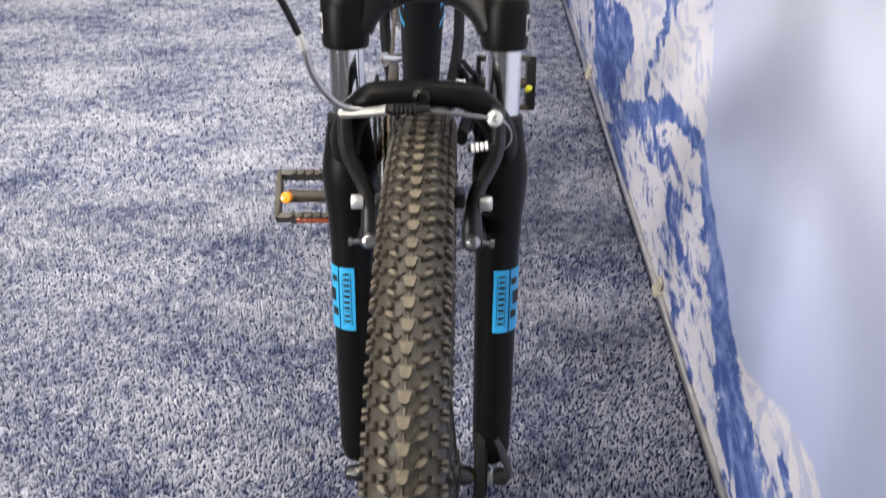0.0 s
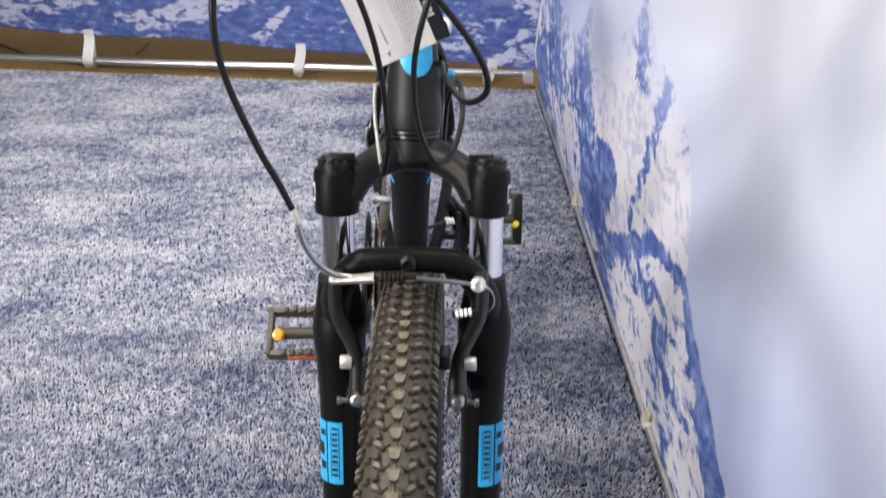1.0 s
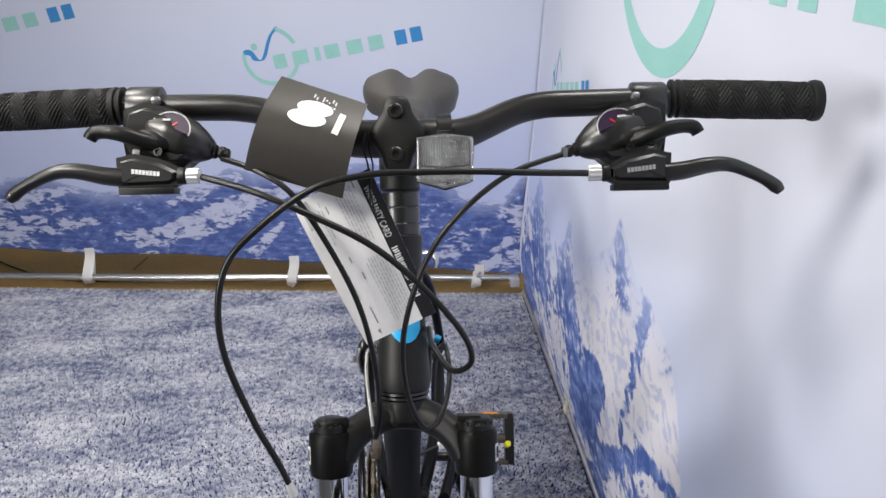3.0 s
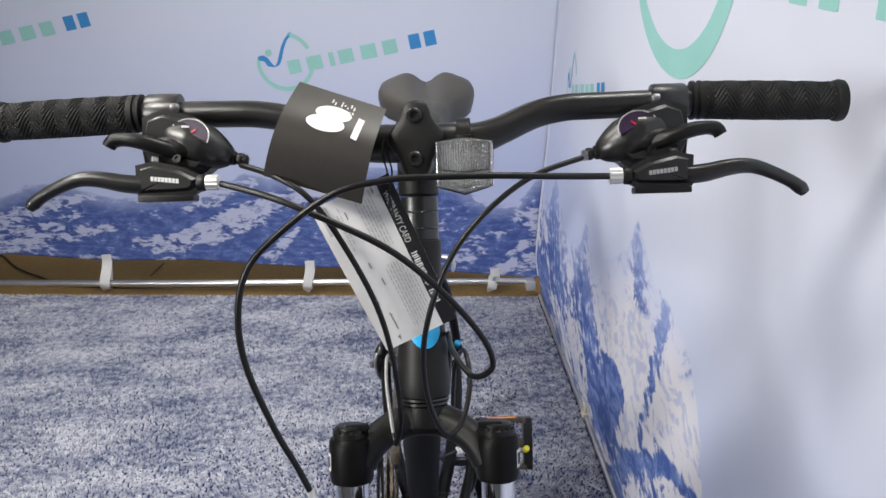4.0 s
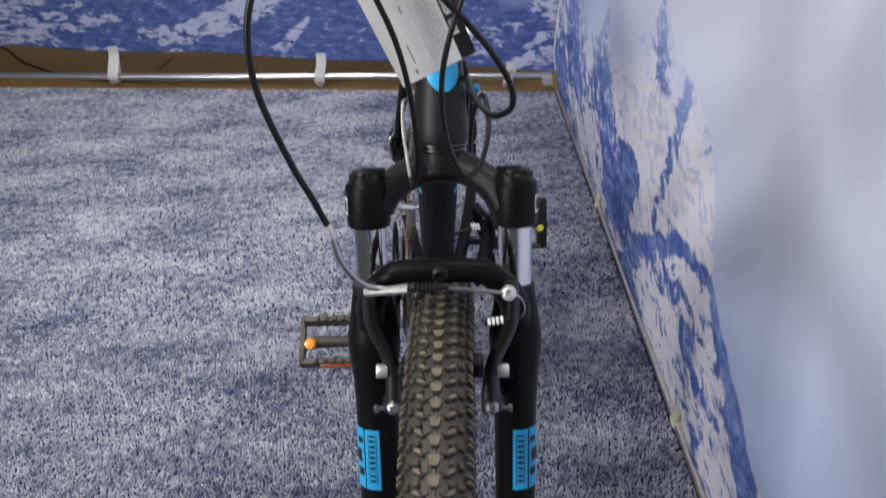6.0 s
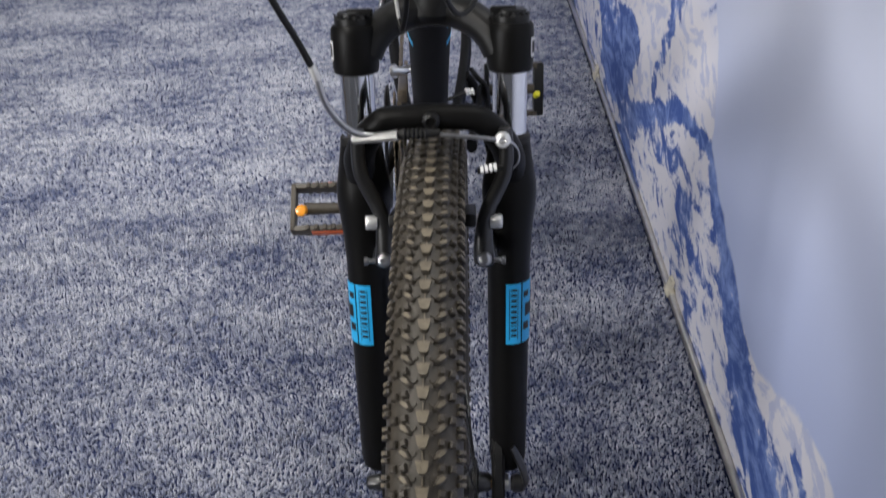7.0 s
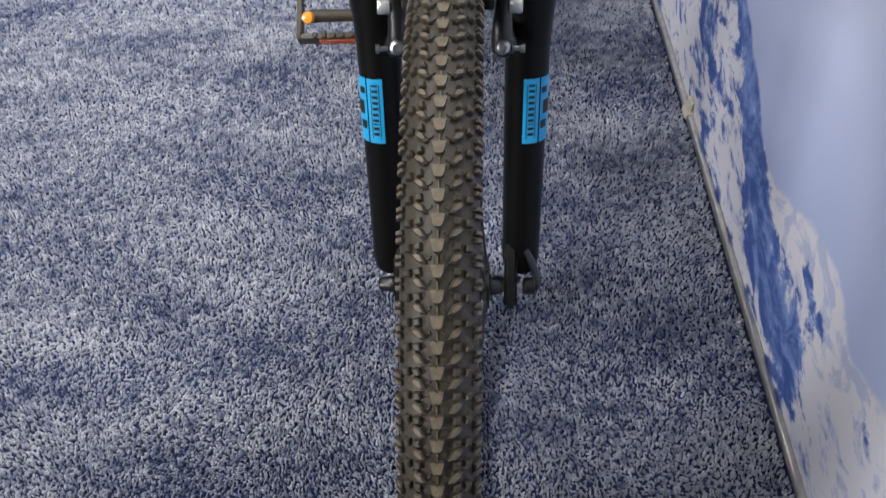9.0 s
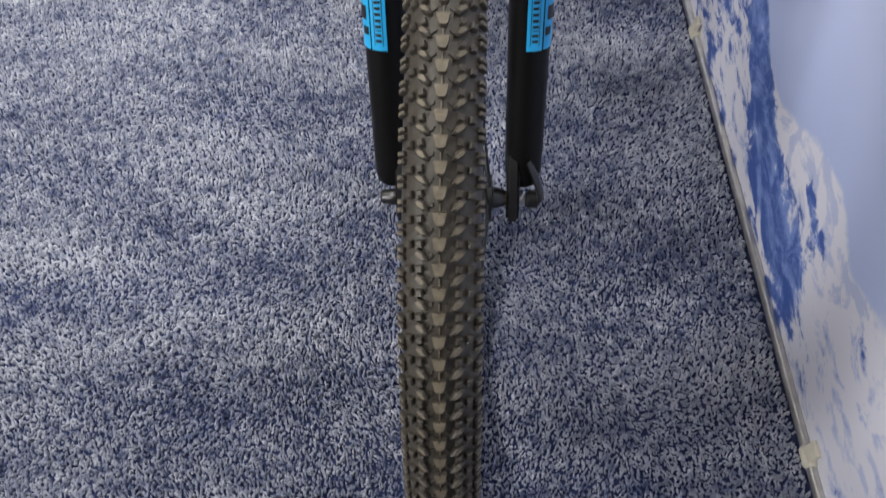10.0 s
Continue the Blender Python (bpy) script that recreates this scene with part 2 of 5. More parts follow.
def smooth_path(pts, steps=6):
    pts = [Vector(p) for p in pts]
    if steps < 2 or len(pts) < 3:
        return pts
    out = []
    for i in range(len(pts) - 1):
        p0, p1, p2, p3 = pts[max(i - 1, 0)], pts[i], pts[i + 1], pts[min(i + 2, len(pts) - 1)]
        for k in range(steps):
            t = k / steps
            out.append(0.5 * (2 * p1 + (p2 - p0) * t + (2 * p0 - 5 * p1 + 4 * p2 - p3) * t * t + (3 * p1 - p0 - 3 * p2 + p3) * t ** 3))
    return out + [pts[-1]]


def tube(bm, pts, r, seg=12, steps=6, flat=1.0, up=None):
    """A tube along a smooth path; r: one radius, or one for each point given."""
    n = len(pts)
    path = smooth_path(pts, steps)
    k = max(len(path) - 1, 1)
    last, rings = None, []
    for i, p in enumerate(path):
        d = (path[min(i + 1, k)] - path[max(i - 1, 0)]).normalized()
        if up is not None:
            y = Vector(up)
            y = (y - d * y.dot(d)).normalized()
            x = y.cross(d)
        elif last is None:
            x, y, _ = frame_along(d)
        else:
            x = (last - d * last.dot(d)).normalized()
            y = d.cross(x)
        last = x
        rad = r if isinstance(r, (int, float)) else float(np.interp(i / k * (n - 1), range(n), r))
        rings.append(ring(bm, p, x, y, rad, rad * flat, seg))
    for a, b in zip(rings, rings[1:]):
        bridge(bm, a, b)
    bm.faces.new(rings[0][::-1])
    bm.faces.new(rings[-1])
    return bm


def lathe(bm, p, d, profile, seg=24, flat=1.0, closed=False):
    """Turned about the axis through p along d; profile: (radius, way along the axis)."""
    x, y, d = frame_along(d)
    rings = [ring(bm, Vector(p) + d * h, x, y, max(r, 1e-5), max(r, 1e-5) * flat, seg) for r, h in profile]
    for a, b in zip(rings, rings[1:]):
        bridge(bm, a, b)
    if closed:
        bridge(bm, rings[-1], rings[0])
    else:
        bm.faces.new(rings[0][::-1])
        bm.faces.new(rings[-1])
    return bm


def box(bm, m, sx, sy, sz, bevel=0.0, seg=2):
    made = bmesh.ops.create_cube(bm, size=1.0, matrix=m @ Matrix.Diagonal((sx, sy, sz, 1)))
    if bevel:
        edges = list({e for v in made["verts"] for e in v.link_edges})
        bmesh.ops.bevel(bm, geom=edges, offset=bevel, segments=seg, profile=0.6, affect="EDGES")
    return bm


def slab(bm, outline, m, thick, bevel=0.0):
    """A plate with the outline given in its own xy plane."""
    low = [bm.verts.new(m @ Vector((x, y, -thick / 2))) for x, y in outline]
    high = [bm.verts.new(m @ Vector((x, y, thick / 2))) for x, y in outline]
    bridge(bm, low, high)
    f = [bm.faces.new(low[::-1]), bm.faces.new(high)]
    if bevel:
        edges = list({e for face in f for e in face.edges})
        bmesh.ops.bevel(bm, geom=edges, offset=bevel, segments=3, affect="EDGES")
    return bm


def bolt(bm, p, d, r=0.004, h=0.004):
    """A round head with a six-sided socket."""
    lathe(bm, p, d, [(r, 0), (r, h * 0.6), (r * 0.8, h), (r * 0.5, h), (r * 0.45, h * 0.4)], 12)
    return bm


B = bmesh.new
T = Matrix.Translation

# ---- the two frames of the bicycle ----
HUB, LEAN_DEG, STEER_DEG, HEAD = Vector((0, 0, 0.363)), 1.2, -3.2, radians(71.7)
BIKE = T(HUB) @ pose(0, 0, 0, 0, LEAN_DEG, 0)
REAR = BIKE @ pose(0, 0, 0, 0, 0, -0.25)
SEATING = BIKE @ pose(0, 0, 0, 0, 0, -1.1)
AXIS = Matrix(((1, 0, 0, 0), (0, math.sin(HEAD), math.cos(HEAD), 0), (0, -math.cos(HEAD), math.sin(HEAD), 0), (0, 0, 0, 1)))
HEADSET = BIKE @ AXIS @ T((0, 0.046, 0))
STEER = HEADSET @ pose(0, 0, 0, 0, 0, STEER_DEG)

# ---- setting: floor, carpet, banners, rails ----


def back_y(x):
    return 2.262 - 0.132 * (x - 0.4)


def back_point(x, z, off=0.0):
    wave = 0.006 * math.sin(2.3 * x + 1.1 * z) + 0.004 * math.sin(5.1 * x - 2.0 * z + 1) + 0.012 * noise.noise((x * 1.3, 3.1, z * 1.3))
    return Vector((x, back_y(x) + wave + 0.012 - off, z))


def side_x(y, z):
    far = min(max((y - 0.9) / 1.3, 0), 1)
    base = 0.438 - 0.022 * far * min(1.0, z / 0.12)
    belly = -0.020 * math.exp(-((z - 0.25) / 0.22) ** 2) * (1 - 0.6 * far)
    lean = 0.072 * z * far * far
    wave = 0.007 * noise.noise((y * 1.1, 7.3, z * 0.9)) + 0.004 * math.sin(3.1 * y + 1.7 * z)
    return base + belly + lean + wave * min(1, z * 3 + 0.1)


def side_point(y, z, off=0.0):
    return Vector((side_x(y, z) - off, y, z))


def seam_x(z):
    return side_x(2.2, z)


# printed range on the side banner: strokes from point to point (y, z), their widths, and rock (+) or snow (-)
SIDE_STROKES = [
    ((1.26, 0.11), (1.10, 0.29), 0.046, 0.034, 0.95),
    ((2.22, 0.12), (1.55, 0.34), 0.110, 0.070, 0.24), ((2.02, 0.47), (1.93, 0.22), 0.030, 0.080, 0.30),
    ((1.48, 0.50), (1.52, 0.30), 0.015, 0.060, 0.28), ((1.42, 0.38), (1.32, 0.24), 0.040, 0.055, 0.46),
    ((1.03, 0.67), (0.99, 0.54), 0.008, 0.030, 0.36), ((0.83, 0.61), (0.85, 0.48), 0.012, 0.020, 0.46), ((0.85, 0.48), (0.90, 0.28), 0.020, 0.014, 0.44),
    ((1.07, 0.10), (0.97, 0.18), 0.030, 0.018, 0.48), ((0.97, 0.18), (0.72, 0.335), 0.020, 0.013, 0.50), ((0.72, 0.335), (0.57, 0.355), 0.013, 0.012, 0.44),
    ((1.11, 0.06), (1.02, 0.01), 0.030, 0.030, 0.40), ((0.80, 0.20), (0.70, 0.25), 0.020, 0.030, 0.22), ((0.66, 0.10), (0.62, 0.22), 0.020, 0.030, 0.22),
    ((0.57, 0.355), (0.42, 0.27), 0.016, 0.028, 0.50), ((0.42, 0.26), (0.32, 0.19), 0.028, 0.042, 0.52), ((0.32, 0.19), (0.22, 0.11), 0.042, 0.045, 0.54), ((0.22, 0.11), (0.07, 0.09), 0.048, 0.060, 0.56),
    ((0.10, 0.225), (0.03, 0.20), 0.012, 0.018, 0.34), ((-0.02, 0.12), (-0.06, 0.05), 0.012, 0.02, 0.20),
    ((1.28, 0.48), (1.02, 0.42), 0.050, 0.090, -0.30), ((1.04, 0.46), (0.97, 0.26), 0.070, 0.050, -0.32), ((0.80, 0.46), (0.66, 0.43), 0.060, 0.060, -0.30),
    ((1.70, 0.44), (1.60, 0.30), 0.010, 0.025, -0.50), ((1.30, 0.52), (1.22, 0.42), 0.04, 0.05, -0.2), ((1.20, 0.10), (0.95, 0.10), 0.03, 0.05, -0.16),
    ((0.30, 0.24), (0.12, 0.25), 0.020, 0.050, -0.45), ((0.12, 0.25), (-0.02, 0.24), 0.050, 0.050, -0.30), ((0.48, 0.06), (0.30, 0.05), 0.050, 0.030, -0.14),
    ((2.15, 0.30), (2.05, 0.24), 0.010, 0.02, -0.4), ((1.85, 0.16), (1.70, 0.10), 0.012, 0.03, -0.45), ((1.60, 0.16), (1.50, 0.08), 0.02, 0.03, -0.40)]
# and on the back banner (x, z)
BACK_STROKES = [
    ((-1.60, 0.235), (-1.32, 0.325), 0.026, 0.026, -0.56), ((-1.32, 0.325), (-1.14, 0.362), 0.026, 0.014, -0.56), ((-1.62, 0.140), (-1.40, 0.196), 0.022, 0.030, -0.50),
    ((-1.40, 0.196), (-1.09, 0.240), 0.030, 0.016, -0.44), ((-1.57, 0.196), (-1.20, 0.290), 0.018, 0.014, -0.36),
    ((-0.85, 0.208), (-0.61, 0.292), 0.010, 0.026, -0.75), ((-0.61, 0.292), (-0.32, 0.385), 0.026, 0.030, -0.72), ((-0.61, 0.31), (-0.45, 0.33), 0.012, 0.010, -0.4),
    ((-1.00, 0.342), (-0.69, 0.372), 0.012, 0.018, -0.60), ((-0.69, 0.372), (-0.55, 0.405), 0.018, 0.018, -0.5), ((-0.80, 0.315), (-0.68, 0.35), 0.012, 0.02, -0.5),
    ((-1.02, 0.182), (-0.72, 0.205), 0.014, 0.024, -0.46), ((-0.72, 0.205), (-0.54, 0.268), 0.024, 0.018, -0.46), ((-0.95, 0.152), (-0.82, 0.164), 0.012, 0.014, -0.46),
    ((-0.52, 0.130), (-0.41, 0.235), 0.022, 0.010, -0.56), ((-0.36, 0.42), (-0.20, 0.40), 0.02, 0.02, -0.4), ((-1.30, 0.118), (-1.10, 0.128), 0.006, 0.008, -0.4), ((-0.95, 0.11), (-0.88, 0.12), 0.006, 0.01, -0.4),
    ((0.21, 0.352), (0.26, 0.318), 0.010, 0.012, -0.7), ((0.26, 0.318), (0.36, 0.318), 0.012, 0.014, -0.7), ((0.28, 0.075), (0.42, 0.112), 0.018, 0.030, -0.56), ((0.33, 0.14), (0.42, 0.19), 0.010, 0.022, -0.56),
    ((0.37, 0.30), (0.43, 0.25), 0.030, 0.040, -0.56), ((0.14, 0.112), (0.21, 0.153), 0.030, 0.030, -0.26), ((0.19, 0.19), (0.32, 0.215), 0.014, 0.012, -0.36), ((-0.05, 0.20), (0.10, 0.24), 0.02, 0.02, -0.3)]


def strokes(table, a, b, base, spread=None):
    """How rocky the printed range is at the points a, b: above 0 rock, below 0 snow."""
    rock, snow = np.zeros(len(a)), np.zeros(len(a))
    if spread:
        a = np.interp(a, *spread)
    for (a0, b0), (a1, b1), r0, r1, w in table:
        if spread:
            a0, a1 = np.interp((a0, a1), *spread)
        da, db = a1 - a0, b1 - b0
        k = np.clip(((a - a0) * da + (b - b0) * db) / (da * da + db * db), 0, 1)
        gap = np.hypot(a - a0 - k * da, b - b0 - k * db)
        f = np.clip(1.45 - 0.85 * gap / (r0 + k * (r1 - r0)), 0, 1) * abs(w)
        if w > 0:
            rock = np.maximum(rock, f)
        else:
            snow = np.maximum(snow, f)
    return base + rock - snow * (1 - np.clip(rock * 1.8, 0, 1))


def banner(name, us, vs, place, ridge, rockiness, haze, mat, label):
    """A fabric sheet over a grid; each point carries how far it lies below the printed ridge, its rock and its haze."""
    verts, faces, low, run = [], [], [], []
    nv = len(vs)
    for u in us:
        for v in vs:
            p, along = place(u, v)
            verts.append(p)
            run.append(along)
            low.append(ridge(along) - p.z)
    for i in range(len(us) - 1):
        for j in range(nv - 1):
            a = i * nv + j
            faces.append((a, a + nv, a + nv + 1, a + 1))
    me = bpy.data.meshes.new(name)
    me.from_pydata(verts, [], faces)
    high, run, low = np.array([p.z for p in verts]), np.array(run), np.array(low)
    me.attributes.new("below_ridge", "FLOAT", "POINT").data.foreach_set("value", low)
    me.attributes.new("rock_share", "FLOAT", "POINT").data.foreach_set("value", rockiness(run, high))
    me.attributes.new("haze_share", "FLOAT", "POINT").data.foreach_set("value", haze(run, low))
    me.polygons.foreach_set("use_smooth", [True] * len(faces))
    me.materials.append(mat)
    ob = tagged(new(name, me), label, "banner wall", kind="structure")
    thick = ob.modifiers.new("thickness", "SOLIDIFY")
    thick.thickness, thick.offset = 0.002, 0
    return ob


BACK_RIDGE = [(-2.6, 0.42), (-1.9, 0.45), (-1.52, 0.355), (-1.38, 0.402), (-1.27, 0.411), (-1.12, 0.370), (-1.04, 0.352), (-0.92, 0.370), (-0.69, 0.388), (-0.58, 0.443), (-0.49, 0.423), (-0.35, 0.45), (-0.1, 0.46), (0.14, 0.410), (0.17, 0.380), (0.23, 0.352), (0.26, 0.324), (0.36, 0.324), (0.42, 0.405), (0.46, 0.41)]
SIDE_RIDGE = [(-2.5, 0.5), (-1.2, 0.42), (-0.6, 0.34), (-0.25, 0.31), (-0.11, 0.292), (-0.04, 0.262), (0.05, 0.293), (0.12, 0.285), (0.18, 0.256), (0.25, 0.238), (0.33, 0.246), (0.42, 0.292), (0.51, 0.335), (0.57, 0.37), (0.595, 0.42), (0.64, 0.49), (0.70, 0.56), (0.79, 0.605), (0.90, 0.60), (1.02, 0.69), (1.09, 0.60), (1.20, 0.54), (1.36, 0.47), (1.47, 0.53), (1.56, 0.44), (1.70, 0.40), (1.80, 0.42), (2.01, 0.49), (2.15, 0.36), (2.25, 0.40)]
HEM = [(-3.3, 0.12), (-1.9, 0.118), (-1.5, 0.140), (-1.136, 0.110), (-0.78, 0.118), (-0.381, 0.092), (-0.05, 0.084), (0.277, 0.055), (0.42, 0.046)]


def interp(table, v):
    return float(np.interp(v, [a for a, _ in table], [b for _, b in table]))


def back_place(u, v):
    x = -3.2 + 3.62 * u
    z = interp(HEM, x) * (1 - v) + 2.0 * v
    x += (seam_x(z) - 0.42) * u ** 6
    return back_point(x, z), x


def side_place(u, v):
    y = -2.9 + (back_y(0.42) + 2.9 + 0.01) * u
    return side_point(y, 0.004 + 1.996 * v), y


def side_rock(y, z):
    base = np.interp(y, [-0.3, 0.02, 0.1, 0.5, 0.9, 1.3, 1.6, 2.2], [-0.32, -0.26, -0.11, -0.11, -0.14, -0.10, -0.04, 0.02])
    base = base - 0.12 * np.clip((z - np.interp(y, [0.4, 0.6, 0.75, 1.0], [0.4, 0.37, 0.33, 0.16])) / 0.05, 0, 1) * (y > 0.55)
    return strokes(SIDE_STROKES, y, z, base, ([-3, 0.6, 1.0, 2.4], [-3, 0.6, 0.88, 1.58]))


back_us = np.concatenate([np.linspace(0, 0.40, 40, endpoint=False), np.linspace(0.40, 1, 240)])
back_vs = np.concatenate([np.linspace(0, 0.24, 70, endpoint=False), np.linspace(0.24, 1, 60)])
side_us = np.concatenate([np.linspace(0, 0.46, 60, endpoint=False), np.linspace(0.46, 1, 330)])
side_vs = np.concatenate([np.linspace(0, 0.37, 110, endpoint=False), np.linspace(0.37, 1, 60)])
banner("wall_back", back_us, back_vs, back_place, lambda x: interp(BACK_RIDGE, x), lambda x, z: strokes(BACK_STROKES, x, z, 0.36),
       lambda x, low: 0.62 * np.clip(1 - low / 0.07, 0, 1), PRINT_BACK, "printed fabric banner wall with blue snowy mountains and pale sky")
banner("wall_side", side_us, side_vs, side_place, lambda y: interp(SIDE_RIDGE, y), side_rock,
       lambda y, low: np.interp(y, [0.58, 0.75, 1.0, 2.2], [0.04, 0.55, 0.75, 0.70]) * np.clip(1 - low / np.interp(y, [0.6, 0.9], [0.05, 0.17]), 0, 1), PRINT_RIGHT, "printed fabric banner wall with white snow peaks and pale sky")

setting("floor", box(B(), T((-0.8, 0.3, -0.037)), 6.6, 7.6, 0.05), PLY, "brown board floor under the carpet and banners", "floor")
setting("wall_left", box(B(), T((-4.05, 0.3, 3.05)), 0.1, 7.6, 6.2), PLASTER, "plain pale hall wall", "wall")
setting("wall_front", box(B(), T((-0.8, -3.5, 3.05)), 6.6, 0.1, 6.2), PLASTER, "plain pale hall wall", "wall")
setting("wall_outer", box(B(), T((-0.8, 4.05, 3.05)), 6.6, 0.1, 6.2), PLASTER, "plain pale hall wall behind the banner", "wall")
setting("wall_right", box(B(), T((2.45, 0.3, 3.05)), 0.1, 7.6, 6.2), PLASTER, "plain pale hall wall behind the banner", "wall")
setting("ceiling", box(B(), T((-0.8, 0.3, 6.2)), 6.6, 7.6, 0.1), CEILING, "plain pale hall ceiling", "ceiling")

CARPET_EDGE = 2.222


def carpet_top(x, y):
    return -0.005 + 0.001 * noise.noise((x * 2.0, y * 3.2, 0.0))


def carpet():
    bm = B()
    nx, ny, x0, x1, y0 = 80, 100, -3.4, 0.432, -2.9
    grid = []
    for i in range(nx + 1):
        x = x0 + (x1 - x0) * i / nx
        edge = CARPET_EDGE - 0.132 * (x - 0.4)
        grid.append([bm.verts.new((x, y0 + (edge - y0) * j / ny, carpet_top(x, y0 + (edge - y0) * j / ny) - 0.002)) for j in range(ny + 1)])
    for i in range(nx):
        for j in range(ny):
            bm.faces.new((grid[i][j], grid[i + 1][j], grid[i + 1][j + 1], grid[i][j + 1]))
    rim = [g[-1] for g in grid] + grid[-1][::-1][1:] + [g[0] for g in grid[::-1]][1:] + grid[0][1:-1]
    foot = [bm.verts.new((v.co.x, v.co.y, -0.0118)) for v in rim]
    bridge(bm, rim, foot)
    return setting("carpet_floor", bm, BACKING, "blue and grey flecked carpet with a short cut pile", "carpet", True)


def pile(parent):
    """The cut pile: small leaning tufts in one mesh."""
    rng = np.random.default_rng(4)
    spots = []
    for x0, x1, y0, y1, step in ((-1.05, 0.423, -0.40, 1.0, 0.0038), (-1.75, 0.423, 1.0, 2.5, 0.0052),
                                (-3.39, -1.05, -2.89, 1.0, 0.019), (-1.05, 0.423, -2.89, -0.40, 0.019), (-3.39, -1.75, 1.0, 3.4, 0.019)):
        gx, gy = np.meshgrid(np.arange(x0, x1, step), np.arange(y0, y1, step))
        p = np.stack([gx.ravel(), gy.ravel()], 1) + rng.uniform(-0.75, 0.75, (gx.size, 2)) * step
        spots.append(np.concatenate([p, np.full((len(p), 1), step)], 1))
    p = np.concatenate(spots)
    p = p[(p[:, 1] < CARPET_EDGE - 0.132 * (p[:, 0] - 0.4) + rng.uniform(-0.004, 0.004, len(p))) & (p[:, 0] < 0.4180)]
    n = len(p)
    size = p[:, 2] * rng.uniform(0.40, 0.78, n) * np.where(p[:, 1] > 1.0, 1.15, 1.0)
    thin = rng.uniform(0.45, 0.8, n)
    sway = sum(np.sin(p[:, 0] * a + p[:, 1] * b + c) for a, b, c in ((7, 3, 0.4), (-5, 9, 1.9), (13, -8, 3.1), (17, 19, 5.0)))
    turn = 0.4 * sway + rng.normal(1.5, 0.42, n) + math.pi * (rng.random(n) < 0.35)
    clump = sum(np.sin(p[:, 0] * a + p[:, 1] * b + c) for a, b, c in ((390, 150, 0.4), (-175, 410, 1.9), (325, -300, 3.1), (110, 510, 5.0))) * 0.0014
    tall = clump + rng.uniform(0.0058, 0.0098, n) + 0.002 * np.sin(p[:, 1] * 21 + 2.5 * np.sin(p[:, 0] * 3.3) + 4 * np.sin(p[:, 1] * 2.1)) * np.sin(p[:, 0] * 4.1 + p[:, 1] * 5)
    tall = np.where(p[:, 1] > 0.9, 0.0072 + 0.38 * (tall - 0.0072), tall)
    lean = rng.uniform(0.0005, 0.0050, n)
    tip = np.stack([np.cos(turn) * lean, np.sin(turn) * lean], 1) + np.array([0.0003, -0.0006])
    verts = np.zeros((n, 7, 3))
    for k in range(3):
        a = k * math.pi * 2 / 3
        r = size * rng.uniform(0.8, 1.15, n)
        along, across = r * math.cos(a) * 1.35, r * math.sin(a) * 1.35 * thin
        dx, dy = along * np.cos(turn) - across * np.sin(turn), along * np.sin(turn) + across * np.cos(turn)
        verts[:, k, 0], verts[:, k, 1] = p[:, 0] + 0.8 * dx, p[:, 1] + 0.8 * dy
        verts[:, k, 2] = -0.009
        verts[:, 3 + k, 0], verts[:, 3 + k, 1] = p[:, 0] + tip[:, 0] * 0.7 + 0.9 * dx, p[:, 1] + tip[:, 1] * 0.7 + 0.9 * dy
        verts[:, 3 + k, 2] = -0.008 + tall * rng.uniform(0.62, 0.82, n)
    verts[:, 6, :2] = p[:, :2] + tip * 1.25
    verts[:, 6, 2] = -0.008 + tall
    tris = [[k, (k + 1) % 3, 3 + k] for k in range(3)] + [[(k + 1) % 3, 3 + (k + 1) % 3, 3 + k] for k in range(3)] + [[3 + k, 3 + (k + 1) % 3, 6] for k in range(3)]
    faces = (np.arange(n)[:, None, None] * 7 + np.array(tris)[None]).reshape(-1, 3)
    me = bpy.data.meshes.new("pile")
    me.vertices.add(n * 7)
    me.vertices.foreach_set("co", verts.ravel())
    me.loops.add(faces.size)
    me.loops.foreach_set("vertex_index", faces.ravel().astype(np.int32))
    me.polygons.add(len(faces))
    me.polygons.foreach_set("loop_start", np.arange(0, faces.size, 3, dtype=np.int32))
    me.polygons.foreach_set("loop_total", np.full(len(faces), 3, dtype=np.int32))
    me.update(calc_edges=True)
    me.polygons.foreach_set("use_smooth", np.ones(len(faces), dtype=bool))
    me.materials.append(CARPET)
    ob = tagged(new("pile", me), kind="stuff")
    ob.parent = parent
    return ob


floor_carpet = carpet()
pile(floor_carpet)

# ---- rails, straps and floor clutter ----


def rail_back():
    ob = thing("banner_rail", (-1.0, 2.45, 0), "bright aluminium tube rail lying along the banner foot", "rail")
    pts = [(x, back_y(x) + 0.004, 0.026 + 0.006 * (x > -0.9) + 0.006 * max(0, x + 0.4)) for x in (-3.1, -2.2, -1.5, -0.9, -0.3, 0.1, 0.385)]
    part("tube", tube(B(), pts, 0.0125, 16, 3), ALLOY, ob)
    x = 0.385
    part("corner_joint", box(B(), T((x + 0.012, back_y(x) - 0.004, 0.03)), 0.034, 0.05, 0.034, 0.006), BRIGHT, ob, "grey metal corner joint")
    return ob


def rail_side():
    ob = thing("banner_rail", (0.418, 0.8, 0), "thin grey metal tube rail along the side banner foot", "rail")
    part("tube", tube(B(), [(0.4255, y, 0.0065) for y in (-2.8, -1, 0.5, 1.5, 2.215)], 0.0068, 16, 1), shader("dull_metal", (0.58, 0.56, 0.52), 0.30, 0.9, spread=0.25, scale=20), ob)
    return ob


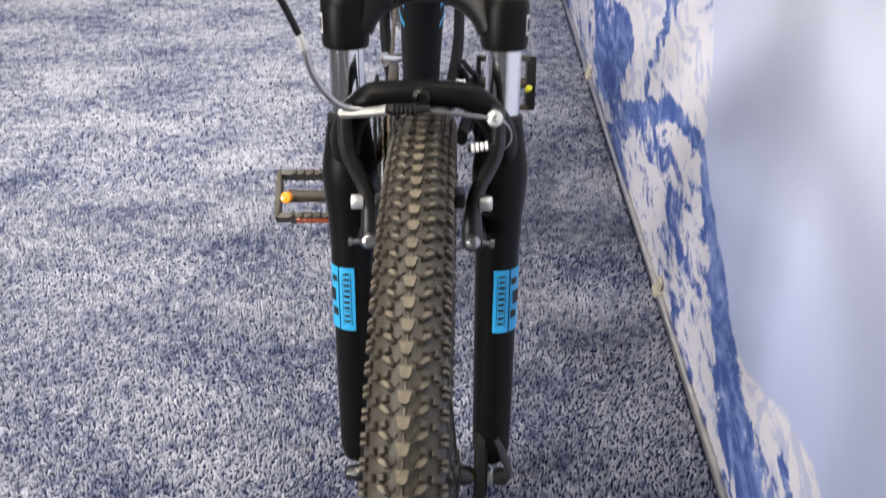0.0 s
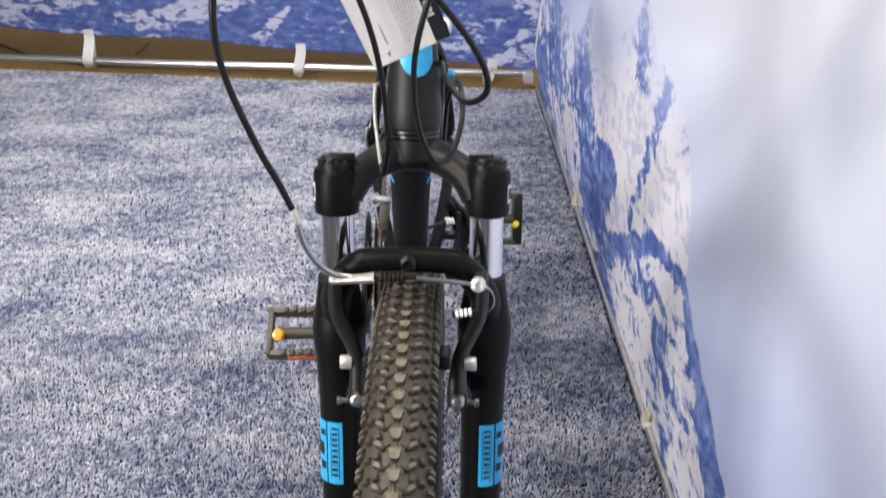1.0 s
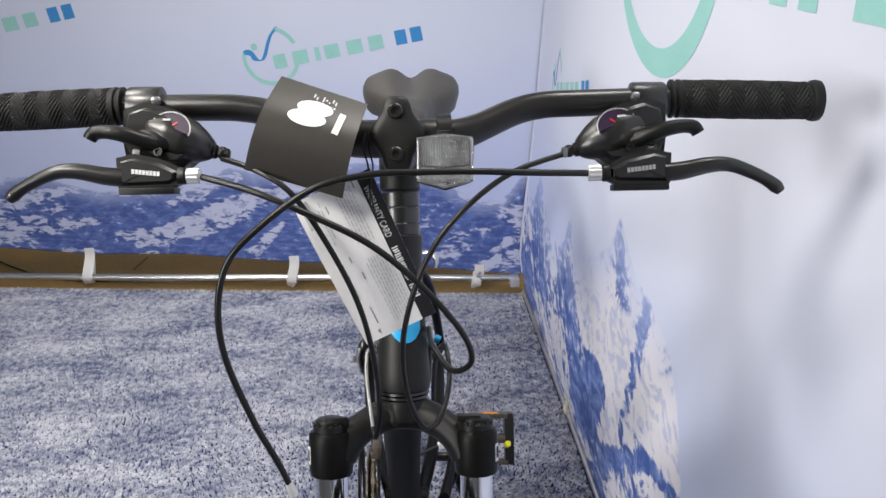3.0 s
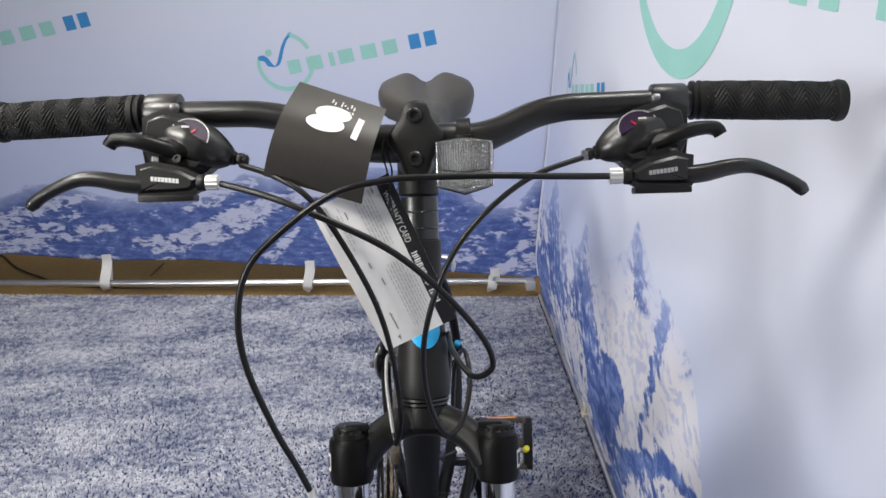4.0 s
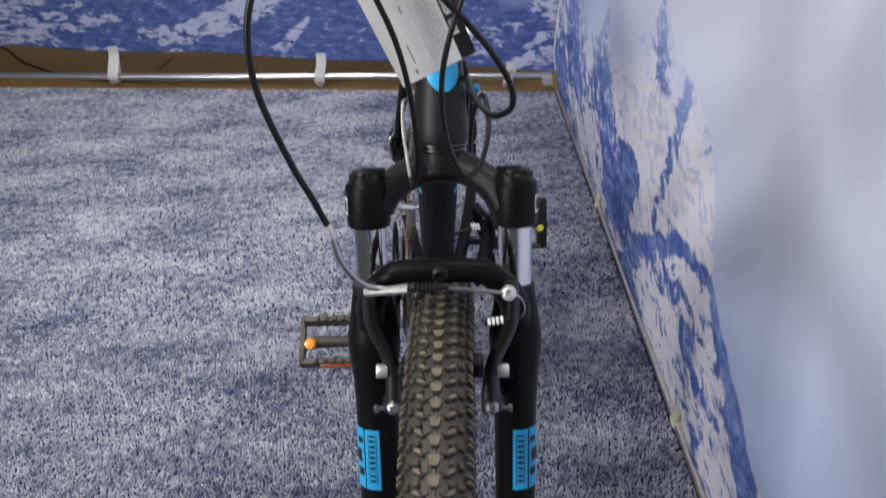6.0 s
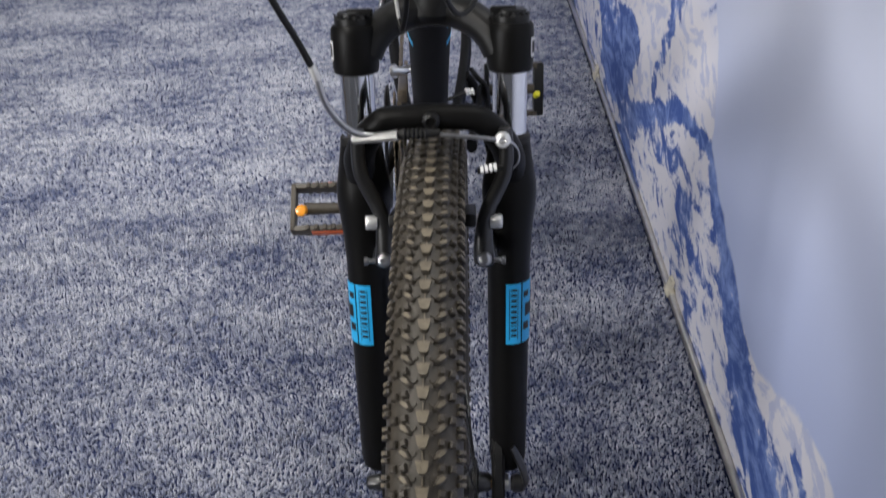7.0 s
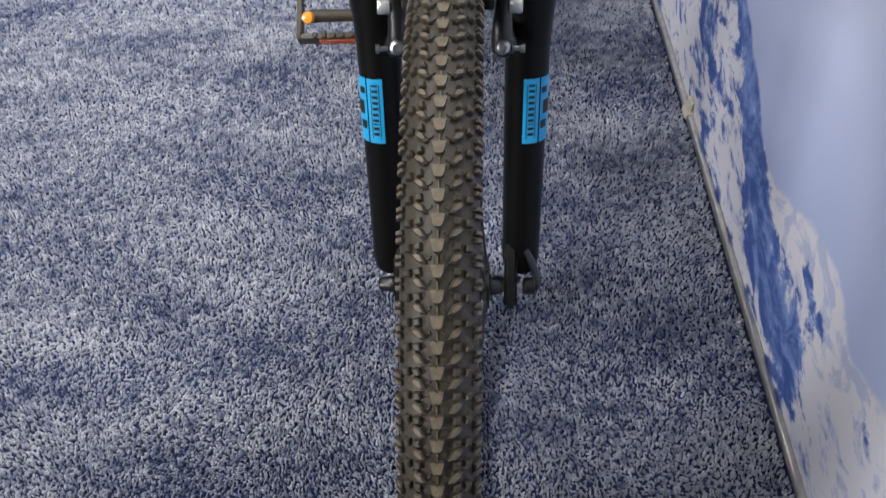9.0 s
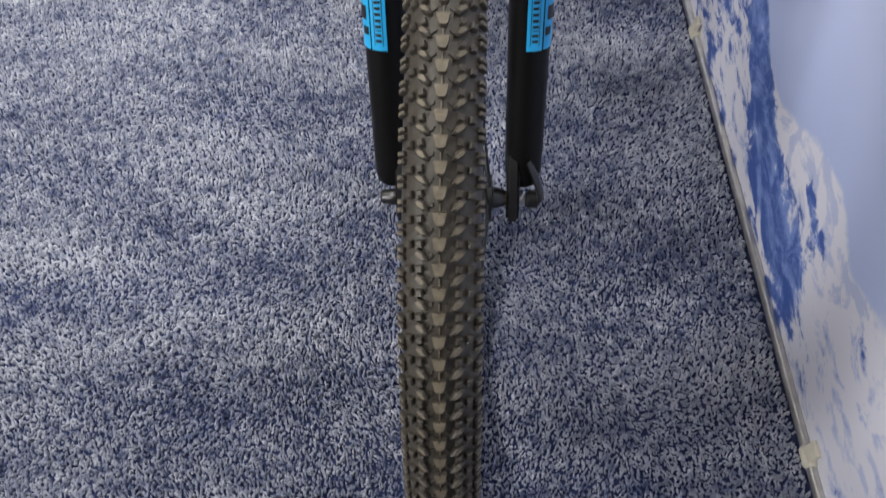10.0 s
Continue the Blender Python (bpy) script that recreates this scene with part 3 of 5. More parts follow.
def strap(x, wide):
    z = interp(HEM, x)
    ob = thing("banner_strap", (x, back_y(x), 0), "white webbing strap looped from the banner hem round the rail", "strap", "straps along the back banner")
    bm = B()
    y = back_y(x)
    a = back_point(x, z)
    tube(bm, [(x, a.y - 0.004, z + 0.025), (x, a.y - 0.006, z - 0.01), (x - 0.010, y - 0.012, 0.045), (x - 0.014, y - 0.013, 0.02), (x - 0.015, y + 0.002, 0.008), (x - 0.012, y + 0.02, 0.02), (x, a.y + 0.006, z + 0.01)], wide / 2, 10, 4, flat=0.08, up=(0, 1, 0))
    part("webbing", bm, STRAP, ob)
    return ob


def rail_clip(y):
    ob = thing("rail_clip", (0.42, y, 0), "small cream plastic clip holding the side banner to its rail", "clip", "clips along the side rail")
    bm = B()
    lathe(bm, (0.4255, y - 0.014, 0.0075), (0, 1, 0), [(0.0075, 0), (0.0100, 0.003), (0.0100, 0.025), (0.0075, 0.028)], 14)
    part("band", bm, CREAM, ob)
    part("tab", box(B(), pose(0.424, y, 0.022, 0, 8, 0), 0.006, 0.022, 0.03, 0.002), CREAM, ob)
    return ob


rail_back()
rail_side()
for sx, w in ((-2.0, 0.036), (-1.136, 0.036), (-0.381, 0.034), (0.277, 0.034)):
    strap(sx, w)
for cy in (1.43, 0.63, -0.15):
    rail_clip(cy)

ob = thing("floor_cable", (-1.45, 2.5, -0.006), "black cable lying on the brown floor behind the rail", "cable")
part("cord", tube(B(), [(-2.1, 3.30, -0.005), (-1.84, 3.02, -0.005), (-1.715, 2.90, -0.005), (-1.60, 2.757, -0.005), (-1.454, 2.636, -0.005), (-1.35, 2.56, -0.005), (-1.1, 2.49, -0.004), (-0.8, 2.46, -0.003), (-0.55, 2.44, -0.003), (-0.3, 2.43, -0.003), (0.1, 2.40, -0.003)], 0.0035, 8, 5), HOUSING, ob)
ob = thing("floor_joint", (-1.02, 2.67, -0.006), "dark open joint between two brown floor boards", "floor joint")
part("gap", box(B(), pose(-1.02, 2.67, -0.0052, 0, 0, 83), 0.14, 0.005, 0.001), INK, ob)


# ---- printed marks on the banners ----


def patch(bm, place, corners, n=4):
    """A four-sided print laid on a banner, following its surface."""
    a, b, c, d = [Vector((*p, 0)) for p in corners]
    rows = []
    for i in range(n + 1):
        l, r = a.lerp(d, i / n), b.lerp(c, i / n)
        rows.append([bm.verts.new(place(*l.lerp(r, j / n).xy)) for j in range(n + 1)])
    for i in range(n):
        for j in range(n):
            bm.faces.new((rows[i][j], rows[i][j + 1], rows[i + 1][j + 1], rows[i + 1][j]))


def arc_print(bm, place, c, ra, rb, a0, a1, thick0, thick1, n=28):
    rows = []
    for i in range(n + 1):
        a = radians(a0 + (a1 - a0) * i / n)
        w = thick0 + (thick1 - thick0) * math.sin(math.pi * i / n)
        rows.append([bm.verts.new(place(c[0] + (ra - w * k) * math.cos(a), c[1] + (rb - w * k) * math.sin(a))) for k in (0, 0.5, 1)])
    for r, s in zip(rows, rows[1:]):
        for k in (0, 1):
            bm.faces.new((r[k], r[k + 1], s[k + 1], s[k]))


def small_logo(wall_place, ox, oz, flip, label):
    """A round swoosh with a tick, and plain blocks in place of its letters."""
    def put(u, v):
        return wall_place(ox + flip * u, oz + v)

    home = put(0, 0)
    ob = thing("printed_logo", home, label, "logo", "logos on the banners")
    bm = B()
    arc_print(bm, put, (0, 0), 0.096, 0.094, 172, 342, 0.012, 0.014)
    arc_print(bm, put, (0, 0), 0.096, 0.097, 28, 80, 0.013, 0.013)
    part("swoosh", bm, TEAL, ob, m=None, smooth=False)
    bm = B()
    left = [(-0.092, 0.018), (-0.076, 0.024), (-0.058, 0.016), (-0.034, -0.010), (-0.010, 0.050), (0.006, 0.078), (0.026, 0.099)]
    right = [(-0.088, 0.006), (-0.070, 0.004), (-0.058, -0.012), (-0.021, -0.008), (0.000, 0.046), (0.012, 0.072), (0.030, 0.087)]
    rows = [(bm.verts.new(put(*a)), bm.verts.new(put(*b))) for a, b in zip([(p.x, p.y) for p in smooth_path([(*q, 0) for q in left], 4)], [(p.x, p.y) for p in smooth_path([(*q, 0) for q in right], 4)])]
    for a, b in zip(rows, rows[1:]):
        bm.faces.new((a[0], a[1], b[1], b[0]))
    bead = B()
    bead.faces.new([bead.verts.new(put(-0.054 + 0.0115 * math.cos(k * math.pi / 8), 0.032 + 0.0115 * math.sin(k * math.pi / 8))) for k in range(16)])
    part("dot", bead, TEAL, ob, "round teal dot", smooth=False)
    part("tick", bm, CYAN, ob, "blue tick", smooth=False)
    slope, foot = 0.178, -0.040

    def block(u0, wide, tall):
        """One plain leaning block."""
        bm = B()
        low, top = [(u, foot + (u - 0.015) * slope) for u in (u0, u0 + wide)], []
        top = [(u - 0.008, v + tall) for u, v in low]
        patch(bm, put, [low[0], low[1], top[1], top[0]], 4)
        return bm

    for u, w in ((0.012, 0.042), (0.076, 0.050), (0.150, 0.017), (0.182, 0.048), (0.256, 0.050), (0.328, 0.046)):
        part("letter_block", block(u, w, 0.044), TEAL, ob, smooth=False)
    for u in (0.414, 0.464):
        part("letter_block", block(u, 0.036, 0.046), CYAN, ob, "blue block", smooth=False)
    return ob


small_logo(lambda a, b: back_point(a, b, 0.0016), -0.398, 0.817, 1, "teal and blue logo printed on the back banner")
small_logo(lambda a, b: back_point(a, b, 0.0016), -1.537, 0.904, 1, "teal and blue logo printed on the back banner beside its twin")
small_logo(lambda a, b: side_point(a, b, 0.0016), 1.84, 0.795, -1, "teal and blue logo printed on the side banner near the corner")

ob = thing("printed_emblem", side_point(0.8, 1.1), "very large teal arc and letter blocks printed on the side banner", "logo")
bm = B()
arc_print(bm, lambda a, b: side_point(a, b, 0.0016), (0.872, 1.243), 0.268, 0.268, 178, 324, 0.036, 0.046, 40)
part("arc", bm, TEAL, ob, smooth=False)
for y0, y1, z0 in ((0.547, 0.520, 1.121), (0.474, 0.430, 1.121), (0.402, 0.360, 1.121), (0.288, 0.175, 1.121), (0.135, 0.05, 1.121)):
    bm = B()
    patch(bm, lambda a, b: side_point(a, b, 0.0016), [(y0, z0), (y1, z0), (y1 - 0.015, z0 + 0.2), (y0 - 0.015, z0 + 0.2)], 4)
    part("letter_block", bm, TEAL, ob, smooth=False)

# the folded seam where the two banners meet
bm = B()
rows = []
for i in range(31):
    z = 0.06 + 1.93 * i / 30
    x = seam_x(z)
    rows.append([bm.verts.new((x + dx, back_y(x) + dy, z)) for dx, dy in ((-0.005, 0.008), (-0.003, -0.004), (0.001, -0.004), (0.003, 0.0))])
for r, s in zip(rows, rows[1:]):
    bridge(bm, r, s)
tagged(new("seam_trim", finish("seam_trim", bm, shader("seam_fabric", (0.66, 0.69, 0.82), 0.7, spread=0.06))), "pale folded fabric seam between the banners", "trim", kind="structure")


# ---- the bicycle ----
bike = thing("bicycle", (0, 0, 0), "matt black mountain bicycle with blue decals standing on the carpet", "bicycle")


def empty_part(name, label=""):
    ob = new(name)
    ob.empty_display_size = 0.03
    ob.parent = bike
    if label:
        ob["label"] = label
    return ob


def tyre_section(n=22):
    out = []
    for i in range(n + 1):
        a = radians(-38 + 256 * i / n)
        out.append((0.3335 + 0.0245 * math.sin(a), 0.0252 * math.cos(a)))
    return out


def tyre_r(x):
    return 0.3335 + 0.0245 * math.sqrt(max(0.0, 1 - (x / 0.0256) ** 2))


def knobs(m, count=148):
    """The tread: rows of rubber blocks about the crown, paler on top and dark on their flanks."""
    rng = random.Random(3)
    verts, faces, slot = [], [], []

    def knob(outline, ang, h, shrink=0.80, pale_top=0):
        """A block from its outline (way across, way along in mm), with rounded shoulders."""
        b, n = len(verts), len(outline)
        cx, ca = sum(c[0] for c in outline) / n, sum(c[1] for c in outline) / n
        for lift, f in ((0.0, 1.0), (0.78, 0.92), (1.0, shrink)):
            for x, a in outline:
                x, a = cx + (x - cx) * f, ca + (a - ca) * f
                tilt = x / 25.6
                flat = math.sqrt(max(0.05, 1 - tilt * tilt * 0.9))
                r = tyre_r(min(abs(x), 25.4) / 1000) - 0.002 + (0.002 + h) * lift * flat
                w = ang + a / 1000 / 0.36
                verts.append(m @ Vector((x / 1000 + h * 0.9 * tilt * lift, -0.046 - r * math.cos(w), r * math.sin(w))))
        for ring_no in (0, 1):
            for k in range(n):
                q, t = b + ring_no * n, (k + 1) % n
                faces.append((q + k, q + t, q + n + t, q + n + k))
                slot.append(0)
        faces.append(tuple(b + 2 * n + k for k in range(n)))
        slot.append(pale_top)

    step = 2 * math.pi / count
    for i in range(count):
        a = i * step + rng.uniform(-0.0006, 0.0006)
        half = a + step * 0.52
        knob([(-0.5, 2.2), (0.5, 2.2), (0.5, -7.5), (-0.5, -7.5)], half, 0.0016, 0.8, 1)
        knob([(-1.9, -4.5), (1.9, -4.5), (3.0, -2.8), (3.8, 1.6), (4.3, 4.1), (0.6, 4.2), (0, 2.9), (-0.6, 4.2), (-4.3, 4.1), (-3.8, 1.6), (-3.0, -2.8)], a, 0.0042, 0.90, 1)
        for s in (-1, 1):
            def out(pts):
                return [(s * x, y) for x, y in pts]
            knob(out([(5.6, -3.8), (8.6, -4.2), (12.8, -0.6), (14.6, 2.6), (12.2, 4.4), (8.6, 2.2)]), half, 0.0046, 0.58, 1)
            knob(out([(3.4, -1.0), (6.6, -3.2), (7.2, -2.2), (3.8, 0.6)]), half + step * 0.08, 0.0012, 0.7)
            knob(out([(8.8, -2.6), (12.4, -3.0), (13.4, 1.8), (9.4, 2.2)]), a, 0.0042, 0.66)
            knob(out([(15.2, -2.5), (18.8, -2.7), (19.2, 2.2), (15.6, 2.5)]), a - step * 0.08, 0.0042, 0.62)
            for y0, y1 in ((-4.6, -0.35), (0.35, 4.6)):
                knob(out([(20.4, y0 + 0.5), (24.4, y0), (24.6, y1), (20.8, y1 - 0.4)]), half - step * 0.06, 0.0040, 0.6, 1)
    me = bpy.data.meshes.new("tread")
    me.from_pydata([tuple(v) for v in verts], [], faces)
    me.materials.append(TYRE)
    me.materials.append(TREAD)
    me.polygons.foreach_set("material_index", slot)
    return me


def spoke_mesh():
    return finish("spoke", tube(B(), [(0, 0, 0), (0, 0, 0.28)], 0.001, 6, 1), SPOKE)


def wheel(name, m, label, hub_w, tread=True):
    """A wheel about the point (0, -0.046, 0) of the frame m, its axle along x."""
    w = empty_part(name, label)
    c = Vector((0, -0.046, 0))
    section = tyre_section()
    bm = B()
    lathe(bm, c, (1, 0, 0), [(r, h) for r, h in section], 128, closed=True)
    part("tyre", bm, TYRE, w, "black mountain tyre", m)
    if tread:
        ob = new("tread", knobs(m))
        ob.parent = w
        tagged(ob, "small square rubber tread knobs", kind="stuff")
    part("rim", lathe(B(), c, (1, 0, 0), [(0.318, -0.0125), (0.3195, -0.0115), (0.3195, 0.0115), (0.318, 0.0125), (0.304, 0.012), (0.297, 0.006), (0.297, -0.006), (0.304, -0.012)], 96, closed=True), BLACK_SATIN, w, "black aluminium rim", m)
    part("hub", lathe(B(), c, (1, 0, 0), [(0.006, -hub_w / 2), (0.009, -hub_w / 2 + 0.004), (0.011, -0.036), (0.024, -0.034), (0.024, -0.030), (0.014, -0.026), (0.0135, 0.026), (0.024, 0.030), (0.024, 0.034), (0.011, 0.036), (0.009, hub_w / 2 - 0.004), (0.006, hub_w / 2)], 24), BLACK_SATIN, w, "black hub", m)
    mesh = spoke_mesh()
    for i in range(32):
        side = 1 if i % 2 else -1
        a_rim = 2 * math.pi * i / 32
        a_hub = a_rim + (0.9 if (i // 2) % 2 else -0.9)
        p = c + Vector((side * 0.032, -0.021 * math.cos(a_hub), 0.021 * math.sin(a_hub)))
        q = c + Vector((side * 0.003, -0.299 * math.cos(a_rim), 0.299 * math.sin(a_rim)))
        d = q - p
        ob = new("spoke", mesh)
        ob.parent = w
        ob.matrix_basis = m @ T(p) @ d.to_track_quat("Z", "Y").to_matrix().to_4x4() @ Matrix.Diagonal((1, 1, d.length / 0.28, 1))
    return w


wheel("front_wheel", STEER, "front wheel with a knobbly black tyre", 0.1)
wheel("rear_wheel", REAR @ T((0, 1.10 + 0.046, 0)), "rear wheel with a knobbly black tyre", 0.13, False)

# fork
fork = empty_part("suspension_fork", "matt black suspension fork with chrome stanchions")
LX, LY = 0.0655, -0.028
for s in (-1, 1):
    bm = B()
    lathe(bm, (s * LX, LY, 0), (0, 0, 1), [(0.0135, 0.010), (0.0165, 0.014), (0.0182, 0.024), (0.0186, 0.06), (0.0193, 0.15), (0.0198, 0.24), (0.0212, 0.268), (0.0236, 0.292), (0.0244, 0.304), (0.0238, 0.314), (0.0205, 0.334), (0.0182, 0.350), (0.0165, 0.354)], 32)
    part("lower_leg", bm, BLACK_MATT, fork, m=STEER)
    bm = B()
    o = [(-0.012, -0.021), (-0.004, -0.024), (0.006, -0.021), (0.011, -0.012), (0.013, 0.0), (0.020, 0.024), (0.026, 0.052), (0.012, 0.056), (0.0, 0.040), (-0.010, 0.012)]
    slab(bm, o, T((s * 0.0556, -0.046, 0)) @ Matrix(((0, 0, 1, 0), (1, 0, 0, 0), (0, 1, 0, 0), (0, 0, 0, 1))), 0.013, 0.003)
    part("dropout", bm, ANODISED, fork, m=STEER)
    part("stanchion", lathe(B(), (s * LX, LY, 0), (0, 0, 1), [(0.0148, 0.34), (0.0148, 0.425)], 32), CHROME, fork, "chrome stanchion tube", STEER)
    part("wiper_seal", lathe(B(), (s * LX, LY, 0.351), (0, 0, 1), [(0.0150, 0), (0.0182, 0.0), (0.0178, 0.006), (0.0152, 0.008)], 28), RUBBER, fork, m=STEER)
    bm = B()
    lathe(bm, (s * LX, LY, 0), (0, 0, 1), [(0.0160, 0.4120), (0.0188, 0.4135), (0.0198, 0.419), (0.0200, 0.444), (0.0194, 0.4505), (0.0178, 0.453), (0.010, 0.4535)], 32)
    part("crown_clamp", bm, BLACK_MATT, fork, m=STEER)
    bm = B()
    lathe(bm, (s * LX, LY, 0.4520), (0, 0, 1), [(0.0160, 0), (0.0162, 0.006), (0.0145, 0.007), (0.0140, 0.008)], 28)
    ribs = [((0.0160 if k % 4 < 2 else 0.0142) * math.cos(math.pi * k / 28), (0.0160 if k % 4 < 2 else 0.0142) * math.sin(math.pi * k / 28)) for k in range(56)]
    slab(bm, ribs, T((s * LX, LY, 0.4570)), 0.008)
    lathe(bm, (s * LX, LY, 0.4575), (0, 0, 1), [(0.0135, 0), (0.0132, 0.0055), (0.011, 0.0068), (0.004, 0.0068)], 24)
    part("top_cap", bm, BLACK_PLASTIC, fork, "ribbed black plastic top cap", STEER)
    part("adjust_lever", box(B(), T((s * LX - s * 0.006, LY - 0.006, 0.4635)), 0.022, 0.007, 0.006, 0.002), BLACK_PLASTIC, fork, m=STEER)


def leg_print(name, s, a0, a1, z0, z1, r, mat, label=""):
    """A decal on a fork leg; angles run outwards from the front."""
    bm = B()
    rows = []
    for i in range(9):
        a = radians(a0 + (a1 - a0) * i / 8)
        rows.append([bm.verts.new((s * (LX + r * math.sin(a)), LY - r * math.cos(a), z)) for z in (z0, z1)])
    for p, q in zip(rows, rows[1:]):
        bm.faces.new((p[0], q[0], q[1], p[1]))
    return part(name, bm, mat, fork, label, STEER)


for s in (-1, 1):
    leg_print("decal", s, -9, 33, 0.159, 0.221, 0.0202, BLUE, "bright blue decal")
    leg_print("decal", s, 37, 88, 0.159, 0.221, 0.0202, BLUE, "bright blue decal")
    for a0, a1 in ((0, 1.5), (22, 23.5)):
        leg_print("decal_line", s, a0, a1, 0.164, 0.216, 0.0205, INK)
    z = 0.167
    for wide in (0.0042, 0.0042, 0.0015, 0.0042, 0.0045, 0.0045, 0.0042, 0.0045, 0.0042, 0.0035):
        leg_print("decal_bar", s, 4.5, 19.5, z, z + wide * 0.62, 0.0206, INK)
        z += wide + 0.0012
    for z0, z1, a0, a1 in ((0.172, 0.180, 40, 62), (0.186, 0.199, 46, 80), (0.206, 0.212, 40, 60)):
        leg_print("decal_bar", s, a0, a1, z0, z1, 0.0206, INK)
    leg_print("crown_label", s, 56, 80, 0.425, 0.441, 0.0204, WHITE_INK, "small white label")
    leg_print("crown_label", s, 60, 77, 0.428, 0.438, 0.0206, INK)

bm = B()
arch = [(0.0655, -0.034, 0.318), (0.0645, -0.053, 0.343), (0.0560, -0.067, 0.3640), (0.0430, -0.0745, 0.3790), (0.0320, -0.0765, 0.3835)]
arch = [(-x, y, z) for x, y, z in arch] + [(0, -0.077, 0.3850)] + arch[::-1]
tube(bm, arch, [0.013, 0.0135, 0.0125, 0.0115, 0.0108, 0.0108, 0.0108, 0.0115, 0.0125, 0.0135, 0.013], 14, 5)
part("brake_arch", bm, BLACK_MATT, fork, m=STEER)
part("arch_boss", lathe(B(), (0, -0.083, 0.385), (0, -1, -0.2), [(0.0075, 0), (0.0072, 0.006), (0.0045, 0.008), (0.0035, 0.006)], 16), BLACK_PLASTIC, fork, m=STEER)
bm = B()
half = [(0.0, -0.003, 0.4630, 0.0160), (0.020, -0.006, 0.4600, 0.0150), (0.038, -0.017, 0.4520, 0.0142), (0.050, -0.024, 0.4420, 0.0150), (0.0575, -0.027, 0.4300, 0.0160)]
line = [(-x, y, z, r) for x, y, z, r in half[:0:-1]] + half
tube(bm, [p[:3] for p in line], [p[3] for p in line], 18, 5)
lathe(bm, (0, 0, 0.452), (0, 0, 1), [(0.018, 0), (0.0225, 0.005), (0.0228, 0.018), (0.0215, 0.0235), (0.019, 0.0245)], 32)
part("crown", bm, CROWN, fork, m=STEER)

# axle and quick release
axle = empty_part("quick_release", "black quick-release skewer with a curved lever")
part("skewer", lathe(B(), (-0.062, -0.046, 0), (1, 0, 0), [(0.0025, 0), (0.0025, 0.13)], 10), STEEL, axle, m=STEER)
part("skewer_nut", lathe(B(), (-0.062, -0.046, 0), (-1, 0, 0), [(0.0085, 0), (0.0088, 0.005), (0.0075, 0.007), (0.0075, 0.013), (0.005, 0.016)], 14), BLACK_SATIN, axle, m=STEER)
part("lock_nut", lathe(B(), (0.0485, -0.046, 0), (-1, 0, 0), [(0.0075, 0), (0.0078, 0.006), (0.009, 0.0075), (0.009, 0.010)], 14), shader("brass_nut", (0.30, 0.18, 0.06), 0.4, 0.7, spread=0.2), axle, "brownish lock nut", STEER)
part("cam_washer", lathe(B(), (0.062, -0.046, 0), (1, 0, 0), [(0.0085, 0), (0.0088, 0.004), (0.007, 0.006)], 16), ALLOY, axle, "bright alloy washer", STEER)
part("cam", lathe(B(), (0.068, -0.046, -0.001), (1, 0, 0), [(0.0065, 0), (0.0092, 0.003), (0.0092, 0.012), (0.006, 0.015)], 18), BLACK_SATIN, axle, m=STEER)
part("cam_lever", tube(B(), [(0.078, -0.048, -0.006), (0.083, -0.050, 0.004), (0.080, -0.052, 0.020), (0.0745, -0.052, 0.034), (0.069, -0.050, 0.045)], [0.0055, 0.006, 0.0058, 0.0055, 0.004], 12, 5, 0.55), BLACK_SATIN, axle, m=STEER)

# rim brake
brake = empty_part("rim_brake", "black linear-pull rim brake with silver bolts")
for s in (-1, 1):
    part("post", lathe(B(), (s * 0.0455, -0.040, 0.262), (-s * 0.05, -1, 0.1), [(0.010, 0), (0.008, 0.02), (0.0065, 0.045)], 14), BLACK_MATT, brake, m=STEER)
    part("brake_arm", tube(B(), [(s * 0.0425, -0.090, 0.262), (s * 0.0415, -0.090, 0.276), (s * 0.0425, -0.089, 0.296), (s * 0.0462, -0.088, 0.311), (s * 0.0530, -0.087, 0.325), (s * 0.0590, -0.087, 0.340), (s * 0.0605, -0.088, 0.358), (s * 0.0592, -0.090, 0.378)], [0.0095, 0.0086, 0.0068, 0.0064, 0.0064, 0.0062, 0.0058, 0.0055], 12, 5, 0.75, up=(0, 1, 0)), BLACK_SATIN, brake, "curved black brake arm", STEER)
    part("spring_collar", lathe(B(), (s * 0.0432, -0.072, 0.2645), (0, -1, 0.05), [(0.0085, 0), (0.0105, 0.003), (0.0105, 0.014), (0.008, 0.017)], 18), BLACK_PLASTIC, brake, m=STEER)
    part("pivot_bolt", lathe(B(), (s * 0.0424, -0.097, 0.2675), (0, -1, 0.25), [(0.0062, 0), (0.0062, 0.002), (0.0050, 0.0048), (0.0028, 0.0055), (0.0026, 0.003)], 18), STEEL, brake, "silver pivot bolt", STEER)
    part("spring_screw", lathe(B(), (s * 0.050, -0.094, 0.2655), (s, -0.1, 0), [(0.0022, 0), (0.0022, 0.006), (0.0036, 0.007), (0.0036, 0.010)], 12), STEEL, brake, "small silver spring screw", STEER)
    part("pad_bolt", lathe(B(), (s * 0.0475, -0.090, 0.2985), (s, -0.12, 0.03), [(0.0056, 0), (0.0060, 0.001), (0.0060, 0.0085), (0.0052, 0.0098)], 16), BRIGHT, brake, "bright pad bolt", STEER)
    part("brake_pad", box(B(), T((s * 0.0305, -0.052 - 0.30 * 0.12, 0.303)) @ pose(0, 0, 0, -12, 0, 0), 0.010, 0.060, 0.012, 0.003), BLACK_PLASTIC, brake, m=STEER)
    part("pad_stud", tube(B(), [(s * 0.034, -0.082, 0.299), (s * 0.050, -0.085, 0.298)], 0.004, 10, 1), STEEL, brake, m=STEER)
